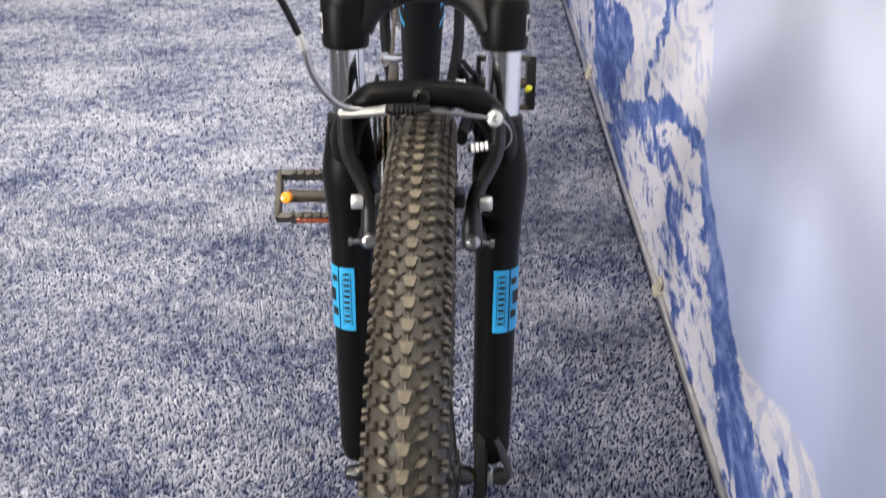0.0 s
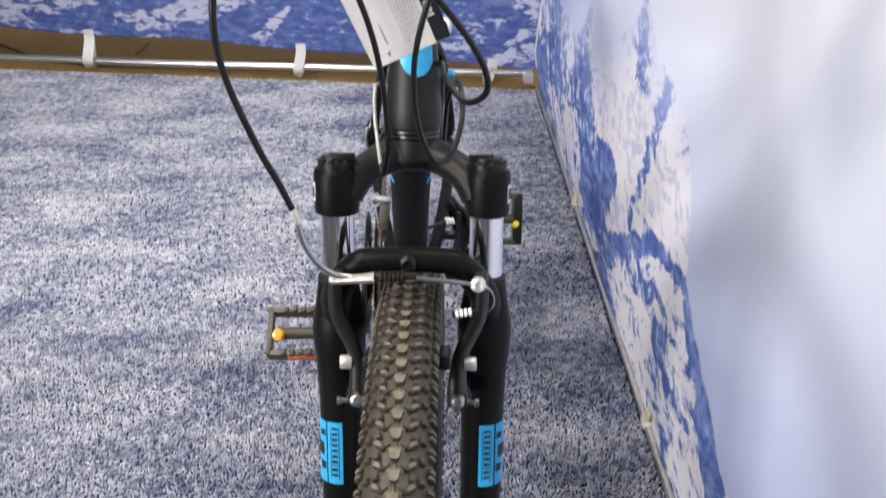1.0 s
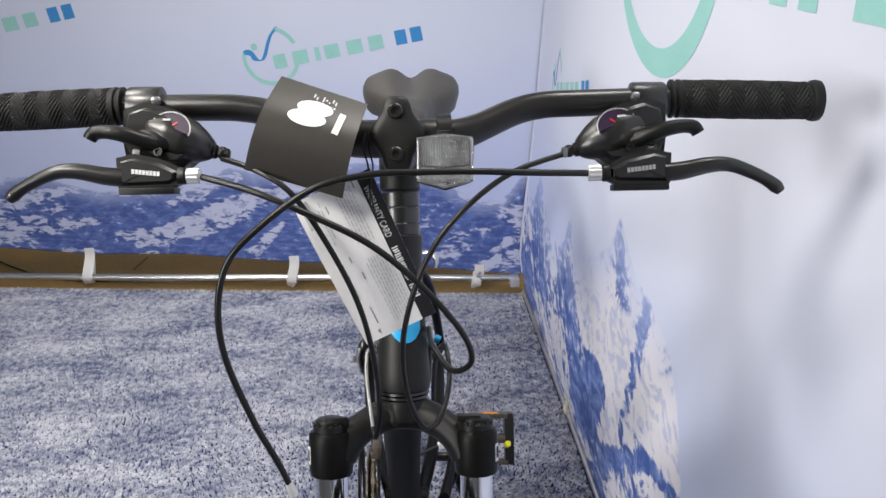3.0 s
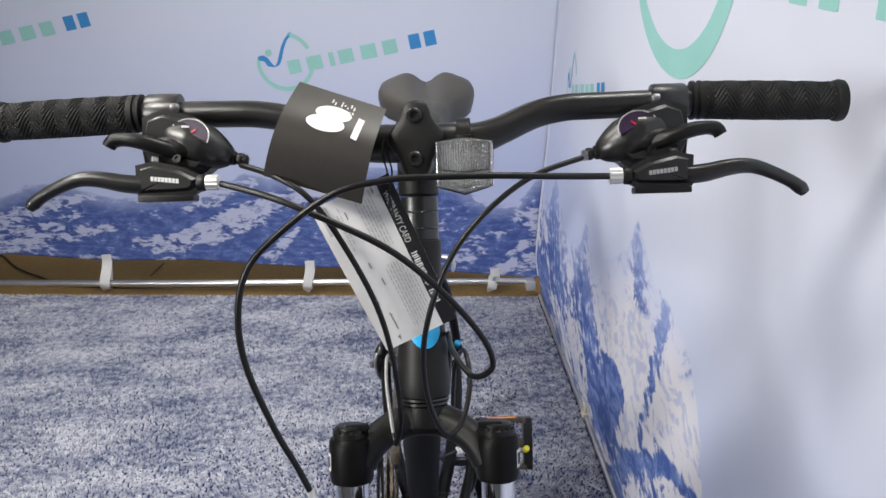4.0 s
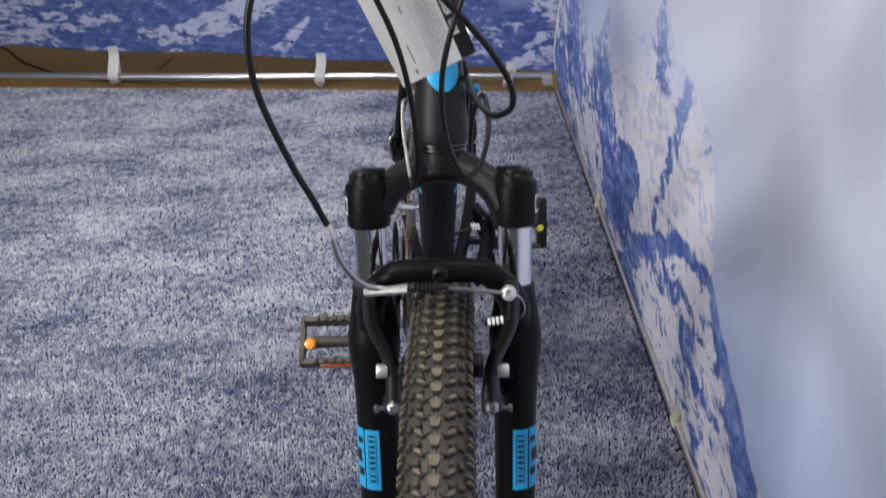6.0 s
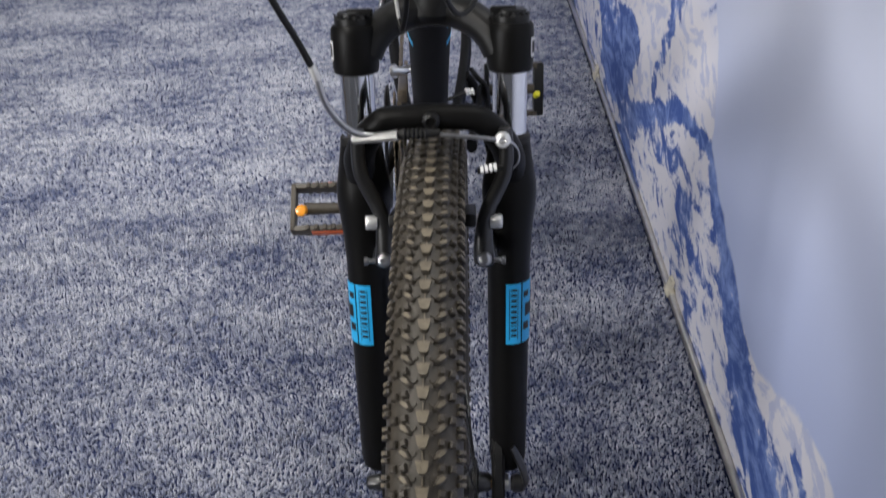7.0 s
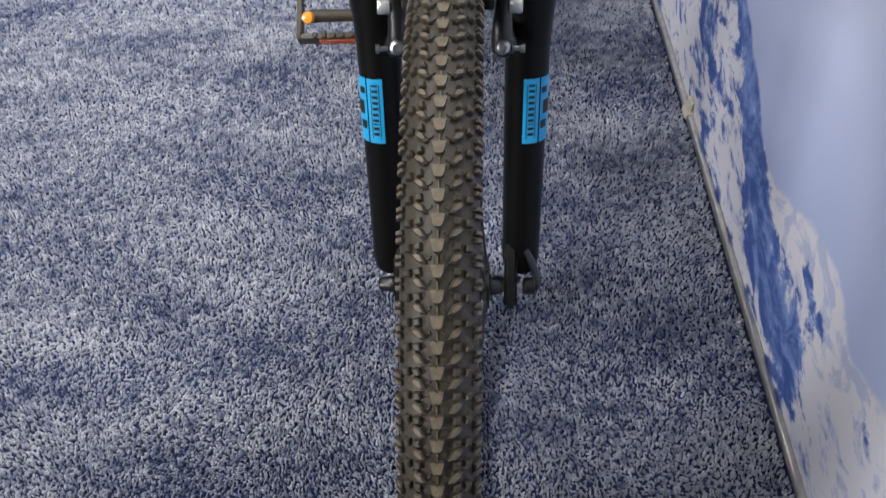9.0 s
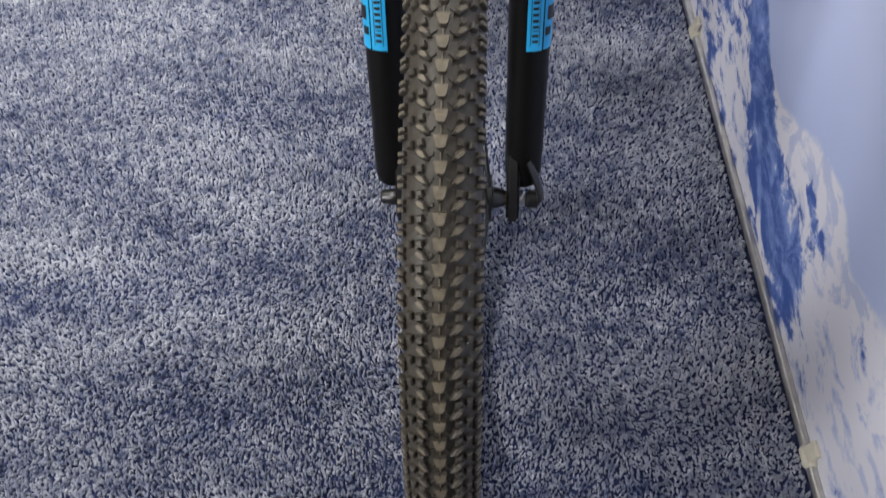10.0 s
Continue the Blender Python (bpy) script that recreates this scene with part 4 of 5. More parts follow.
part("noodle_link", tube(B(), [(-0.0610, -0.099, 0.3730), (-0.050, -0.101, 0.3740), (-0.036, -0.103, 0.3755), (-0.0255, -0.104, 0.3770)], [0.0064, 0.0060, 0.0064, 0.0074], 12, 4, 0.6), LINK, brake, "silver link arm", STEER)
part("link_bolt", lathe(B(), (-0.0592, -0.099, 0.3735), (0, -1, 0.2), [(0.0045, 0), (0.0045, 0.003), (0.003, 0.0042)], 14), STEEL, brake, m=STEER)
bm = B()
prof = [(0.0034, 0)]
for k in range(6):
    prof += [(0.0050, 0.006 + k * 0.0034), (0.0036, 0.0077 + k * 0.0034)]
prof += [(0.0032, 0.028), (0.0030, 0.034)]
lathe(bm, (-0.0265, -0.104, 0.3775), (1, 0.02, 0.03), prof, 14)
part("rubber_boot", bm, RUBBER, brake, "ribbed black rubber boot", STEER)
part("brake_wire", tube(B(), [(-0.01, -0.104, 0.3780), (0.03, -0.103, 0.3745), (0.0569, -0.101, 0.3705), (0.066, -0.096, 0.366), (0.0705, -0.090, 0.357), (0.0700, -0.088, 0.349), (0.066, -0.086, 0.343)], [0.0018, 0.0018, 0.0016, 0.0010, 0.0008, 0.0008, 0.0007], 8, 4), STEEL, brake, "steel brake wire", STEER)
part("clamp_bolt", lathe(B(), (0.0570, -0.096, 0.3700), (0, -1, 0.2), [(0.0066, 0), (0.0066, 0.004), (0.0056, 0.007), (0.0030, 0.008), (0.0028, 0.005)], 16), BRIGHT, brake, "bright clamp bolt", STEER)
part("noodle_pipe", tube(B(), [(-0.0826, -0.122, 0.4253), (-0.0800, -0.1205, 0.4120), (-0.0750, -0.1175, 0.3995), (-0.0675, -0.111, 0.3875), (-0.0570, -0.105, 0.3790), (-0.0450, -0.103, 0.3765)], 0.0026, 10, 5), STEEL, brake, "bent steel cable pipe", STEER)
part("ferrule", lathe(B(), (-0.0826, -0.122, 0.4250), (-0.28, -0.15, 0.9), [(0.0036, 0), (0.0036, 0.010), (0.0030, 0.012)], 12), BRIGHT, brake, "bright ferrule", STEER)

# cables
CABLES = {
    "front_brake_cable": ([(0.1502, -0.14, 0.6758), (0.1101, -0.15, 0.6764), (0.0679, -0.158, 0.6777), (0.0266, -0.162, 0.6778), (-0.0145, -0.165, 0.6764), (-0.0556, -0.168, 0.6664), (-0.0978, -0.168, 0.6368), (-0.1201, -0.165, 0.6124), (-0.1288, -0.16, 0.5788), (-0.1259, -0.152, 0.5394), (-0.1084, -0.142, 0.4894), (-0.094, -0.13, 0.4556), (-0.0826, -0.122, 0.4265)], 0.0026),
    "rear_brake_cable": ([(-0.1433, -0.14, 0.6781), (-0.109, -0.15, 0.6683), (-0.0747, -0.155, 0.6547), (-0.0172, -0.15, 0.6257), (0.0239, -0.135, 0.5895), (0.0539, -0.11, 0.5504), (0.0609, -0.09, 0.524), (0.0448, -0.07, 0.5136), (0.028, -0.04, 0.5309), (0.0245, 0.0, 0.5404), (0.024, 0.06, 0.52), (0.02, 0.16, 0.46)], 0.0026),
    "front_shift_cable": ([(0.1344, -0.115, 0.6919), (0.0909, -0.13, 0.6762), (0.051, -0.14, 0.6449), (0.0244, -0.14, 0.6071), (0.0074, -0.125, 0.5537), (0.0074, -0.1, 0.504), (0.0198, -0.075, 0.4673), (0.0342, -0.06, 0.4705), (0.0426, -0.04, 0.5005), (0.0386, -0.01, 0.5258), (0.0288, 0.05, 0.50), (0.024, 0.14, 0.43)], 0.0023),
    "rear_shift_cable": ([(-0.1339, -0.115, 0.6934), (-0.1032, -0.135, 0.6827), (-0.0769, -0.14, 0.6655), (-0.0529, -0.135, 0.6304), (-0.0298, -0.12, 0.5805), (-0.0193, -0.1, 0.5323), (-0.0173, -0.07, 0.4789), (-0.0232, -0.045, 0.4505), (-0.0262, -0.038, 0.4580)], 0.0023),
}
for cname, (pts, r) in CABLES.items():
    part(cname, tube(B(), pts, r, 10, 8), HOUSING, bike, "black cable housing", STEER)

part("shift_wire", tube(B(), [(-0.0262, -0.038, 0.4570), (-0.0290, -0.033, 0.4750), (-0.0325, -0.022, 0.5000), (-0.0318, -0.01, 0.5220), (-0.027, 0.05, 0.505), (-0.024, 0.14, 0.43)], 0.0017, 10, 8), LINK, bike, "grey shift wire", STEER)

# handlebar, stem and controls
part("handlebar", tube(B(), [(-0.352, -0.078, 0.737), (-0.232, -0.083, 0.738), (-0.15, -0.085, 0.7375), (-0.122, -0.085, 0.736), (-0.098, -0.085, 0.731), (-0.070, -0.085, 0.7195), (-0.048, -0.085, 0.7115), (-0.024, -0.085, 0.7095), (0.03, -0.085, 0.7095), (0.050, -0.085, 0.7105), (0.0716, -0.085, 0.7175), (0.0997, -0.085, 0.7295), (0.123, -0.085, 0.7345), (0.15, -0.085, 0.7355), (0.232, -0.083, 0.7365), (0.352, -0.078, 0.735)],
     [0.011, 0.011, 0.011, 0.011, 0.0112, 0.0118, 0.0140, 0.0158, 0.0158, 0.0140, 0.0118, 0.0112, 0.011, 0.011, 0.011, 0.011], 20, 6), BLACK_SATIN, bike, "black riser handlebar", STEER)

stem = empty_part("stem", "matt black stem with a four-cornered face plate")
SX = 0.0045
part("stem_body", tube(B(), [(SX, -0.092, 0.712), (0.003, -0.06, 0.7085), (0.0, -0.015, 0.699), (0, 0.0, 0.697)], [0.0190, 0.0165, 0.0165, 0.0175], 20, 5), ANODISED, stem, m=STEER)
part("steerer_clamp", lathe(B(), (0, 0, 0.668), (0, 0, 1), [(0.0165, 0), (0.0188, 0.002), (0.0188, 0.050), (0.0172, 0.054), (0.012, 0.056)], 28), ANODISED, stem, m=STEER)
bm = B()
quarter = [(0.0232, 0.0), (0.0222, 0.0035), (0.0190, 0.0085), (0.0152, 0.0135), (0.0124, 0.0185), (0.0112, 0.0235), (0.0094, 0.0275), (0.0058, 0.0302), (0.0, 0.0312)]
right_half = [(x, -y) for x, y in quarter[::-1]] + quarter[1:]
outline = right_half + [(-x, y) for x, y in right_half[-2:0:-1]]
FP = T((SX, -0.106, 0.7105)) @ pose(0, 0, 0, 90, 0, 0)
shells = [[bm.verts.new(FP @ Vector((x * f, y * f, h))) for x, y in outline] for f, h in ((1.0, -0.008), (1.0, 0.003), (0.965, 0.0058), (0.90, 0.0072), (0.62, 0.0082), (0.2, 0.0086))]
for p, q in zip(shells, shells[1:]):
    bridge(bm, p, q)
bm.faces.new(shells[0])
bm.faces.new(shells[-1])
part("face_plate", bm, ANODISED, stem, m=STEER)
for z in (0.729, 0.695):
    part("face_bolt", lathe(B(), (SX - 0.001, -0.1135, z - 0.0005), (0, -1, 0), [(0.0062, 0), (0.0062, 0.0022), (0.0050, 0.0035), (0.0032, 0.0035), (0.0028, 0.0008)], 18), STEEL if z < 0 else BLACK_SATIN, stem, "recessed socket bolt", STEER)
for k, (z, h) in enumerate(((0.628, 0.010), (0.639, 0.014), (0.654, 0.013))):
    part("spacer", lathe(B(), (0, 0, z), (0, 0, 1), [(0.0172, 0), (0.0178, 0.0005), (0.0178, h - 0.0005), (0.0172, h)], 28), BLACK_SATIN, stem, m=STEER)


def grip(s):
    """A rubber grip with bands of chevron ribs cut into it."""
    g = empty_part("grip", "black rubber grip with chevron ribs")
    bm = B()
    x0, x1, n, seg = 0.2345, 0.345, 110, 120
    M = STEER @ (T((0, 0, 0)) if s > 0 else T((0.0065, 0, 0.002)))
    rings = []
    for i in range(n + 1):
        u = i / n
        x = x0 + (x1 - x0) * u
        cz = 0.738 - 0.003 * u
        cy = -0.083 + 0.005 * u
        rr = 0.0150 + 0.0006 * math.sin(u * math.pi)
        row = []
        for k in range(seg):
            a = 2 * math.pi * k / seg
            band = (u * 5.2 + 0.1) % 1.0
            slant = abs(band - 0.5) * 0.032
            rib = math.sin((a * 0.0155 + slant) * 2 * math.pi / 0.00487)
            deep = (0.00055 if band < 0.5 else 0.00030) * (1 if rib > 0 else -1) if 0.03 < u < 0.97 else 0
            row.append(bm.verts.new((s * x, cy + (rr + deep) * math.cos(a), cz + (rr + deep) * math.sin(a))))
        rings.append(row)
    for a, b in zip(rings, rings[1:]):
        bridge(bm, a, b)
    part("sleeve", bm, RUBBER, g, m=M, smooth=False)
    part("inner_collar", lathe(B(), (s * 0.2265, -0.083, 0.738), (s, 0, 0), [(0.012, 0), (0.0158, 0.001), (0.0158, 0.003), (0.0140, 0.004), (0.0140, 0.0055), (0.0158, 0.0065), (0.0158, 0.009), (0.012, 0.0095)], 32), RUBBER, g, m=M)
    part("end_cap", lathe(B(), (s * 0.3435, -0.078, 0.735), (s, 0, 0), [(0.0145, 0), (0.0165, 0.0015), (0.0172, 0.005), (0.0165, 0.0085), (0.012, 0.0095)], 32), RUBBER, g, m=M)


def controls(s):
    """Brake lever and shifter in one pod, clamped round the bar."""
    M = STEER @ (T((0, 0, 0)) if s > 0 else T((0.006, 0, 0.0035))) @ Matrix.Diagonal((s, 1, 1, 1))
    lev = empty_part("brake_lever", "black brake lever with its silver adjuster")
    part("bracket", slab(B(), [(0.1640, 0.6810), (0.1650, 0.6700), (0.1720, 0.6665), (0.2105, 0.6655), (0.2125, 0.6680), (0.2135, 0.6900), (0.2000, 0.6930), (0.1780, 0.6880)], T((0, -0.137, 0)) @ pose(0, 0, 0, 90, 0, 0), 0.022, 0.0055), BLACK_SATIN, lev, m=M)
    part("bracket_neck", slab(B(), [(0.1600, 0.6900), (0.1700, 0.6820), (0.2125, 0.6830), (0.2135, 0.7050), (0.2150, 0.7290), (0.1980, 0.7350), (0.1760, 0.7290), (0.1590, 0.7150)], T((0, -0.110, 0)) @ pose(0, 0, 0, 90, 0, 0), 0.034, 0.007), BLACK_SATIN, lev, m=M)
    part("lever_blade", tube(B(), [(0.205, -0.139, 0.675), (0.222, -0.141, 0.6765), (0.240, -0.143, 0.6800), (0.2545, -0.144, 0.6805), (0.268, -0.144, 0.6765), (0.284, -0.143, 0.6690), (0.2925, -0.142, 0.6632), (0.2960, -0.142, 0.6592)], [0.0072, 0.0070, 0.0062, 0.0056, 0.0051, 0.0048, 0.0054, 0.0036], 16, 6, 1.0), BLACK_SATIN, lev, "curved black lever blade", M)
    part("lever_base", box(B(), T((0.1895, -0.140, 0.6645)), 0.042, 0.016, 0.005, 0.001), BLACK_PLASTIC, lev, m=M)
    bm = B()
    teeth = [((0.0060 if k % 4 < 2 else 0.0052) * math.cos(math.pi * k / 20), (0.0060 if k % 4 < 2 else 0.0052) * math.sin(math.pi * k / 20)) for k in range(40)]
    slab(bm, teeth, T((0.1556, -0.14, 0.6757)) @ pose(0, 0, 0, 0, 90, 0), 0.0096, 0.0004)
    part("cable_adjuster", bm, BRIGHT, lev, "knurled silver cable adjuster", M)
    part("adjuster_nut", lathe(B(), (0.1668, -0.14, 0.6757), (-1, 0, 0), [(0.0062, 0), (0.0066, 0.001), (0.0066, 0.005), (0.0055, 0.006)], 12), BLACK_PLASTIC, lev, m=M)
    bm = B()
    for k in range(8):
        box(bm, T((0.1800 + k * 0.0027, -0.1481, 0.6772 + 0.0003 * k)), 0.0021, 0.0006, 0.0034)
    part("maker_mark", bm, WHITE_INK if s < 0 else GREY_INK, lev, "plain pale bars", M)
    sh = empty_part("shifter", "black twist of a trigger shifter with a gear window")
    part("clamp_band", lathe(B(), (0.1945, -0.084, 0.737), (1, 0, 0), [(0.0115, 0), (0.0146, 0.0008), (0.0150, 0.003), (0.0150, 0.026), (0.0140, 0.028), (0.0115, 0.029)], 32), BLACK_SATIN, sh, m=M)
    part("clamp_screw", lathe(B(), (0.1990, -0.0985, 0.7385), (-1, 0, 0), [(0.0036, 0), (0.0038, 0.004), (0.003, 0.006)], 12), STEEL, sh, m=M)
    bm = B()
    tube(bm, [(0.202, -0.108, 0.716), (0.192, -0.110, 0.713), (0.179, -0.112, 0.7085), (0.166, -0.113, 0.7035), (0.155, -0.1135, 0.6990), (0.147, -0.113, 0.6960)], [0.0120, 0.0185, 0.0205, 0.0190, 0.0135, 0.0070], 28, 5, 0.92)
    part("pod", bm, BLACK_SATIN, sh, "rounded black shifter pod", M)
    bm = B()
    bmesh.ops.create_uvsphere(bm, u_segments=24, v_segments=14, radius=1.0, matrix=T((0.1880, -0.119, 0.7050)) @ pose(0, 0, 0, 10, -8, 0) @ Matrix.Diagonal((0.0215, 0.0150, 0.0105, 1)))
    part("pod_cover", bm, BLACK_PLASTIC, sh, m=M)
    W = T((0.1745, -0.1280, 0.7135)) @ pose(0, 0, 0, 66, -22, 12)
    fan = [(0.0155 * math.cos(radians(a)), 0.0135 * math.sin(radians(a))) for a in range(10, 181, 10)]
    part("gear_window", slab(B(), fan, W @ T((0, -0.002, 0.0012)), 0.0025, 0.0006), DIAL, sh, "small dark gear window", M)
    part("window_rim", tube(B(), [W @ Vector((x * 1.04, y * 1.04 - 0.002, 0.0022)) for x, y in fan], 0.0006, 8, 2), LINK, sh, "dull silver window rim", M)
    part("gear_scale", box(B(), W @ T((0.006, 0.0035, 0.0030)) @ pose(0, 0, 0, 0, 0, -20), 0.006, 0.0016, 0.0006), PALE_INK, sh, m=M)
    part("gear_pointer", box(B(), W @ T((-0.002, 0.0028, 0.0030)) @ pose(0, 0, 0, 0, 0, 30), 0.0015, 0.0045, 0.0006), shader("red_pointer", (0.45, 0.02, 0.02), 0.4), sh, "red gear pointer", M)
    part("thumb_lever", tube(B(), [(0.184, -0.124, 0.7000), (0.197, -0.132, 0.7040), (0.211, -0.136, 0.7085), (0.224, -0.136, 0.7105), (0.2325, -0.135, 0.7095), (0.2360, -0.135, 0.7050)], [0.0070, 0.0076, 0.0070, 0.0062, 0.0064, 0.0056], 16, 5, 0.85), BLACK_PLASTIC, sh, "black thumb lever", M)
    part("release_button", lathe(B(), (0.2000, -0.1300, 0.6945), (1, -0.4, 0.1), [(0.0032, 0), (0.0032, 0.004), (0.002, 0.005)], 12), BRIGHT if s < 0 else BLACK_SATIN, sh, m=M)
    part("cover_screw", lathe(B(), (0.1850, -0.1310, 0.6950), (0, -1, 0.2), [(0.0036, 0), (0.0034, 0.0015), (0.0020, 0.0015), (0.0018, 0.0002)], 14), BLACK_PLASTIC, sh, m=M)
    part("cable_port", lathe(B(), (0.1475, -0.113, 0.6960), (-1, 0.0, -0.18), [(0.0062, -0.004), (0.0056, 0.003), (0.0040, 0.0045), (0.0050, 0.006), (0.0050, 0.009), (0.0034, 0.011)], 14), BLACK_PLASTIC, sh, m=M)
    part("port_nut", lathe(B(), (0.1385, -0.1135, 0.6940), (-1, 0, -0.18), [(0.0044, 0), (0.0044, 0.0035), (0.003, 0.0045)], 8), STEEL if s > 0 else BLACK_PLASTIC, sh, m=M)


for s in (-1, 1):
    grip(s)
    controls(s)

refl = empty_part("front_reflector", "clear ribbed front reflector on a black bar clamp")
RP = T((0.0420, -0.124, 0.6885)) @ pose(0, 0, 0, 90, 0, -2)
hexa = [(-0.0225, 0.0165), (-0.019, 0.0185), (0.0, 0.0215), (0.019, 0.0185), (0.0225, 0.0165), (0.0215, -0.0150), (0.019, -0.0175), (0.0, -0.0230), (-0.019, -0.0175), (-0.0215, -0.0150)]
part("housing", slab(B(), [(x * 1.02, y * 1.02) for x, y in hexa], RP @ T((0, 0, -0.005)), 0.006, 0.0012), BLACK_PLASTIC, refl, m=STEER)
bm = B()
cols, rows_n, grids = 92, 60, []
for i in range(cols + 1):
    x = -0.0222 + 0.0444 * i / cols
    top, low = 0.0212 - abs(x) * 0.14, -0.0226 + abs(x) * 0.26
    line = []
    for j in range(rows_n + 1):
        y = low + (top - low) * j / rows_n
        edge = min(i, cols - i, j, rows_n - j)
        inner = abs(x) < 0.0185 and abs(y) < 0.0185
        ribs = 0.0014 * abs((i % 4) / 2 - 1) + 0.0002 * abs((j % 6) / 3 - 1) if inner else 0.0008 * (abs((i % 4) / 2 - 1) + abs((j % 4) / 2 - 1))
        line.append(bm.verts.new(RP @ Vector((x, y, 0.0030 + (ribs if edge > 2 else 0.0006) - (0.0030 if edge == 0 else 0) + (0.0005 if inner else 0)))))
    grids.append(line)
for i in range(cols):
    for j in range(rows_n):
        bm.faces.new((grids[i][j], grids[i + 1][j], grids[i + 1][j + 1], grids[i][j + 1]))
part("lens", bm, LENS, refl, "clear ribbed lens", STEER, smooth=False)
part("clamp", lathe(B(), (0.036, -0.085, 0.7108), (1, 0, 0), [(0.0150, 0), (0.0180, 0.0005), (0.0180, 0.0115), (0.0150, 0.012)], 28), BLACK_PLASTIC, refl, m=STEER)
part("bracket", box(B(), T((0.042, -0.113, 0.706)), 0.012, 0.020, 0.012, 0.002), BLACK_PLASTIC, refl, m=STEER)

# main frame
HEAD_R = [(0.49, 0.0255), (0.502, 0.0253), (0.525, 0.0235), (0.555, 0.0213), (0.585, 0.0201)]
chassis = empty_part("main_frame", "matt black aluminium frame with blue stripes")
part("head_tube", lathe(B(), (0, 0, 0), (0, 0, 1), [(0.0200, 0.4835), (0.0238, 0.4845), (0.0248, 0.490), (0.0246, 0.502), (0.0228, 0.525), (0.0206, 0.555), (0.0194, 0.585), (0.0192, 0.610), (0.0200, 0.618), (0.0200, 0.627), (0.0185, 0.628)], 36), ANODISED, chassis, m=HEADSET)
bm = B()
rows = []
for i in range(13):
    a = radians(-30 + 78 * i / 12)
    low = 0.5300 + 0.012 * (abs(i - 6) / 6) ** 2.2
    rows.append([bm.verts.new((interp(HEAD_R, z) * math.sin(a), -interp(HEAD_R, z) * math.cos(a), z)) for z in (low, low * 0.6 + 0.224, 0.5600)])
for p, q in zip(rows, rows[1:]):
    bm.faces.new((p[0], q[0], q[1], p[1]))
    bm.faces.new((p[1], q[1], q[2], p[2]))
part("head_badge", bm, BLUE, chassis, "bright blue rounded badge", HEADSET @ pose(0, 0, 0, 0, 0, -2))
HT = lambda z, y=0.0: REAR.inverted() @ HEADSET @ Vector((0, y, z))
BB, SEAT_TOP, DROP = Vector((0, 0.667, -0.038)), Vector((0, 0.805, 0.375)), Vector((0, 1.10, 0.0))
d0, d1 = HT(0.515), BB
part("down_tube", tube(B(), [d0, d0.lerp(d1, 0.3) - Vector((0.003, 0, 0)), d0.lerp(d1, 0.75) - Vector((0.003, 0, 0)), d1], [0.0225, 0.0228, 0.0235, 0.0240], 24, 3), FRAME_PAINT, chassis, m=REAR)
part("top_tube", tube(B(), [HT(0.595), HT(0.595).lerp(SEAT_TOP, 0.5) + Vector((0, 0, 0.006)), SEAT_TOP - Vector((0, 0.01, 0.045))], [0.0205, 0.0180, 0.0150], 20, 4), BLACK_MATT, chassis, m=REAR)
part("side_mark", box(B(), T((0.0310, 0.209, 0.489)) @ pose(0, 0, 0, -38, 18, -12), 0.006, 0.026, 0.004, 0.0015), BLUE, chassis, "bright blue side mark", REAR)
part("seat_tube", tube(B(), [BB, SEAT_TOP], 0.0165, 20, 1), BLACK_MATT, chassis, m=REAR)
part("bottom_bracket", lathe(B(), BB - Vector((0.036, 0, 0)), (1, 0, 0), [(0.019, 0), (0.0215, 0.002), (0.0215, 0.070), (0.019, 0.072)], 24), BLACK_MATT, chassis, m=REAR)
for s in (-1, 1):
    part("chain_stay", tube(B(), [BB + Vector((s * 0.024, 0.012, 0)), Vector((s * 0.045, 0.80, -0.045)), Vector((s * 0.066, 0.95, -0.025)), DROP + Vector((s * 0.074, -0.01, 0))], [0.0115, 0.011, 0.0105, 0.010], 14, 5), BLACK_MATT, chassis, m=REAR)
    part("seat_stay", tube(B(), [SEAT_TOP + Vector((s * 0.014, 0.004, -0.05)), Vector((s * 0.046, 0.90, 0.25)), Vector((s * 0.073, 1.04, 0.07)), DROP + Vector((s * 0.074, 0, 0.012))], [0.009, 0.0085, 0.0085, 0.009], 14, 5), BLACK_MATT, chassis, m=REAR)
    axis = (d1 - d0).normalized()
    nrm = Vector((0, axis.z, -axis.y))
    for k, f in enumerate((0.13, 0.20, 0.27)):
        bm = B()
        c = d0.lerp(d1, f) - Vector((0.003, 0, 0))
        rows = []
        for i in range(6):
            a = radians(50 + 44 * i / 5)
            off = Vector((s * 0.0235 * math.sin(a), 0, 0)) - nrm * (0.0235 * math.cos(a)) if nrm.y > 0 else Vector((s * 0.0235 * math.sin(a), 0, 0)) + nrm * (0.0235 * math.cos(a))
            rows.append([bm.verts.new(c + off + axis * (-0.014 * i / 5 + h)) for h in (0, 0.013)])
        for p, q in zip(rows, rows[1:]):
            bm.faces.new((p[0], q[0], q[1], p[1]))
        part("stripe", bm, BLUE, chassis, "slanted blue stripe", REAR)
for z, r in ((0.4765, 0.0225), (0.4805, 0.0232)):
    part("headset_cup", lathe(B(), (0, 0, z), (0, 0, 1), [(r - 0.002, 0), (r, 0.0006), (r, 0.0030), (r - 0.002, 0.0036)], 32), BLACK_SATIN, chassis, m=HEADSET)
part("top_headset_cup", lathe(B(), (0, 0, 0.6275), (0, 0, 1), [(0.0180, -0.004), (0.0200, -0.003), (0.0196, 0.000), (0.0175, 0.001)], 28), BLACK_SATIN, chassis, m=HEADSET)

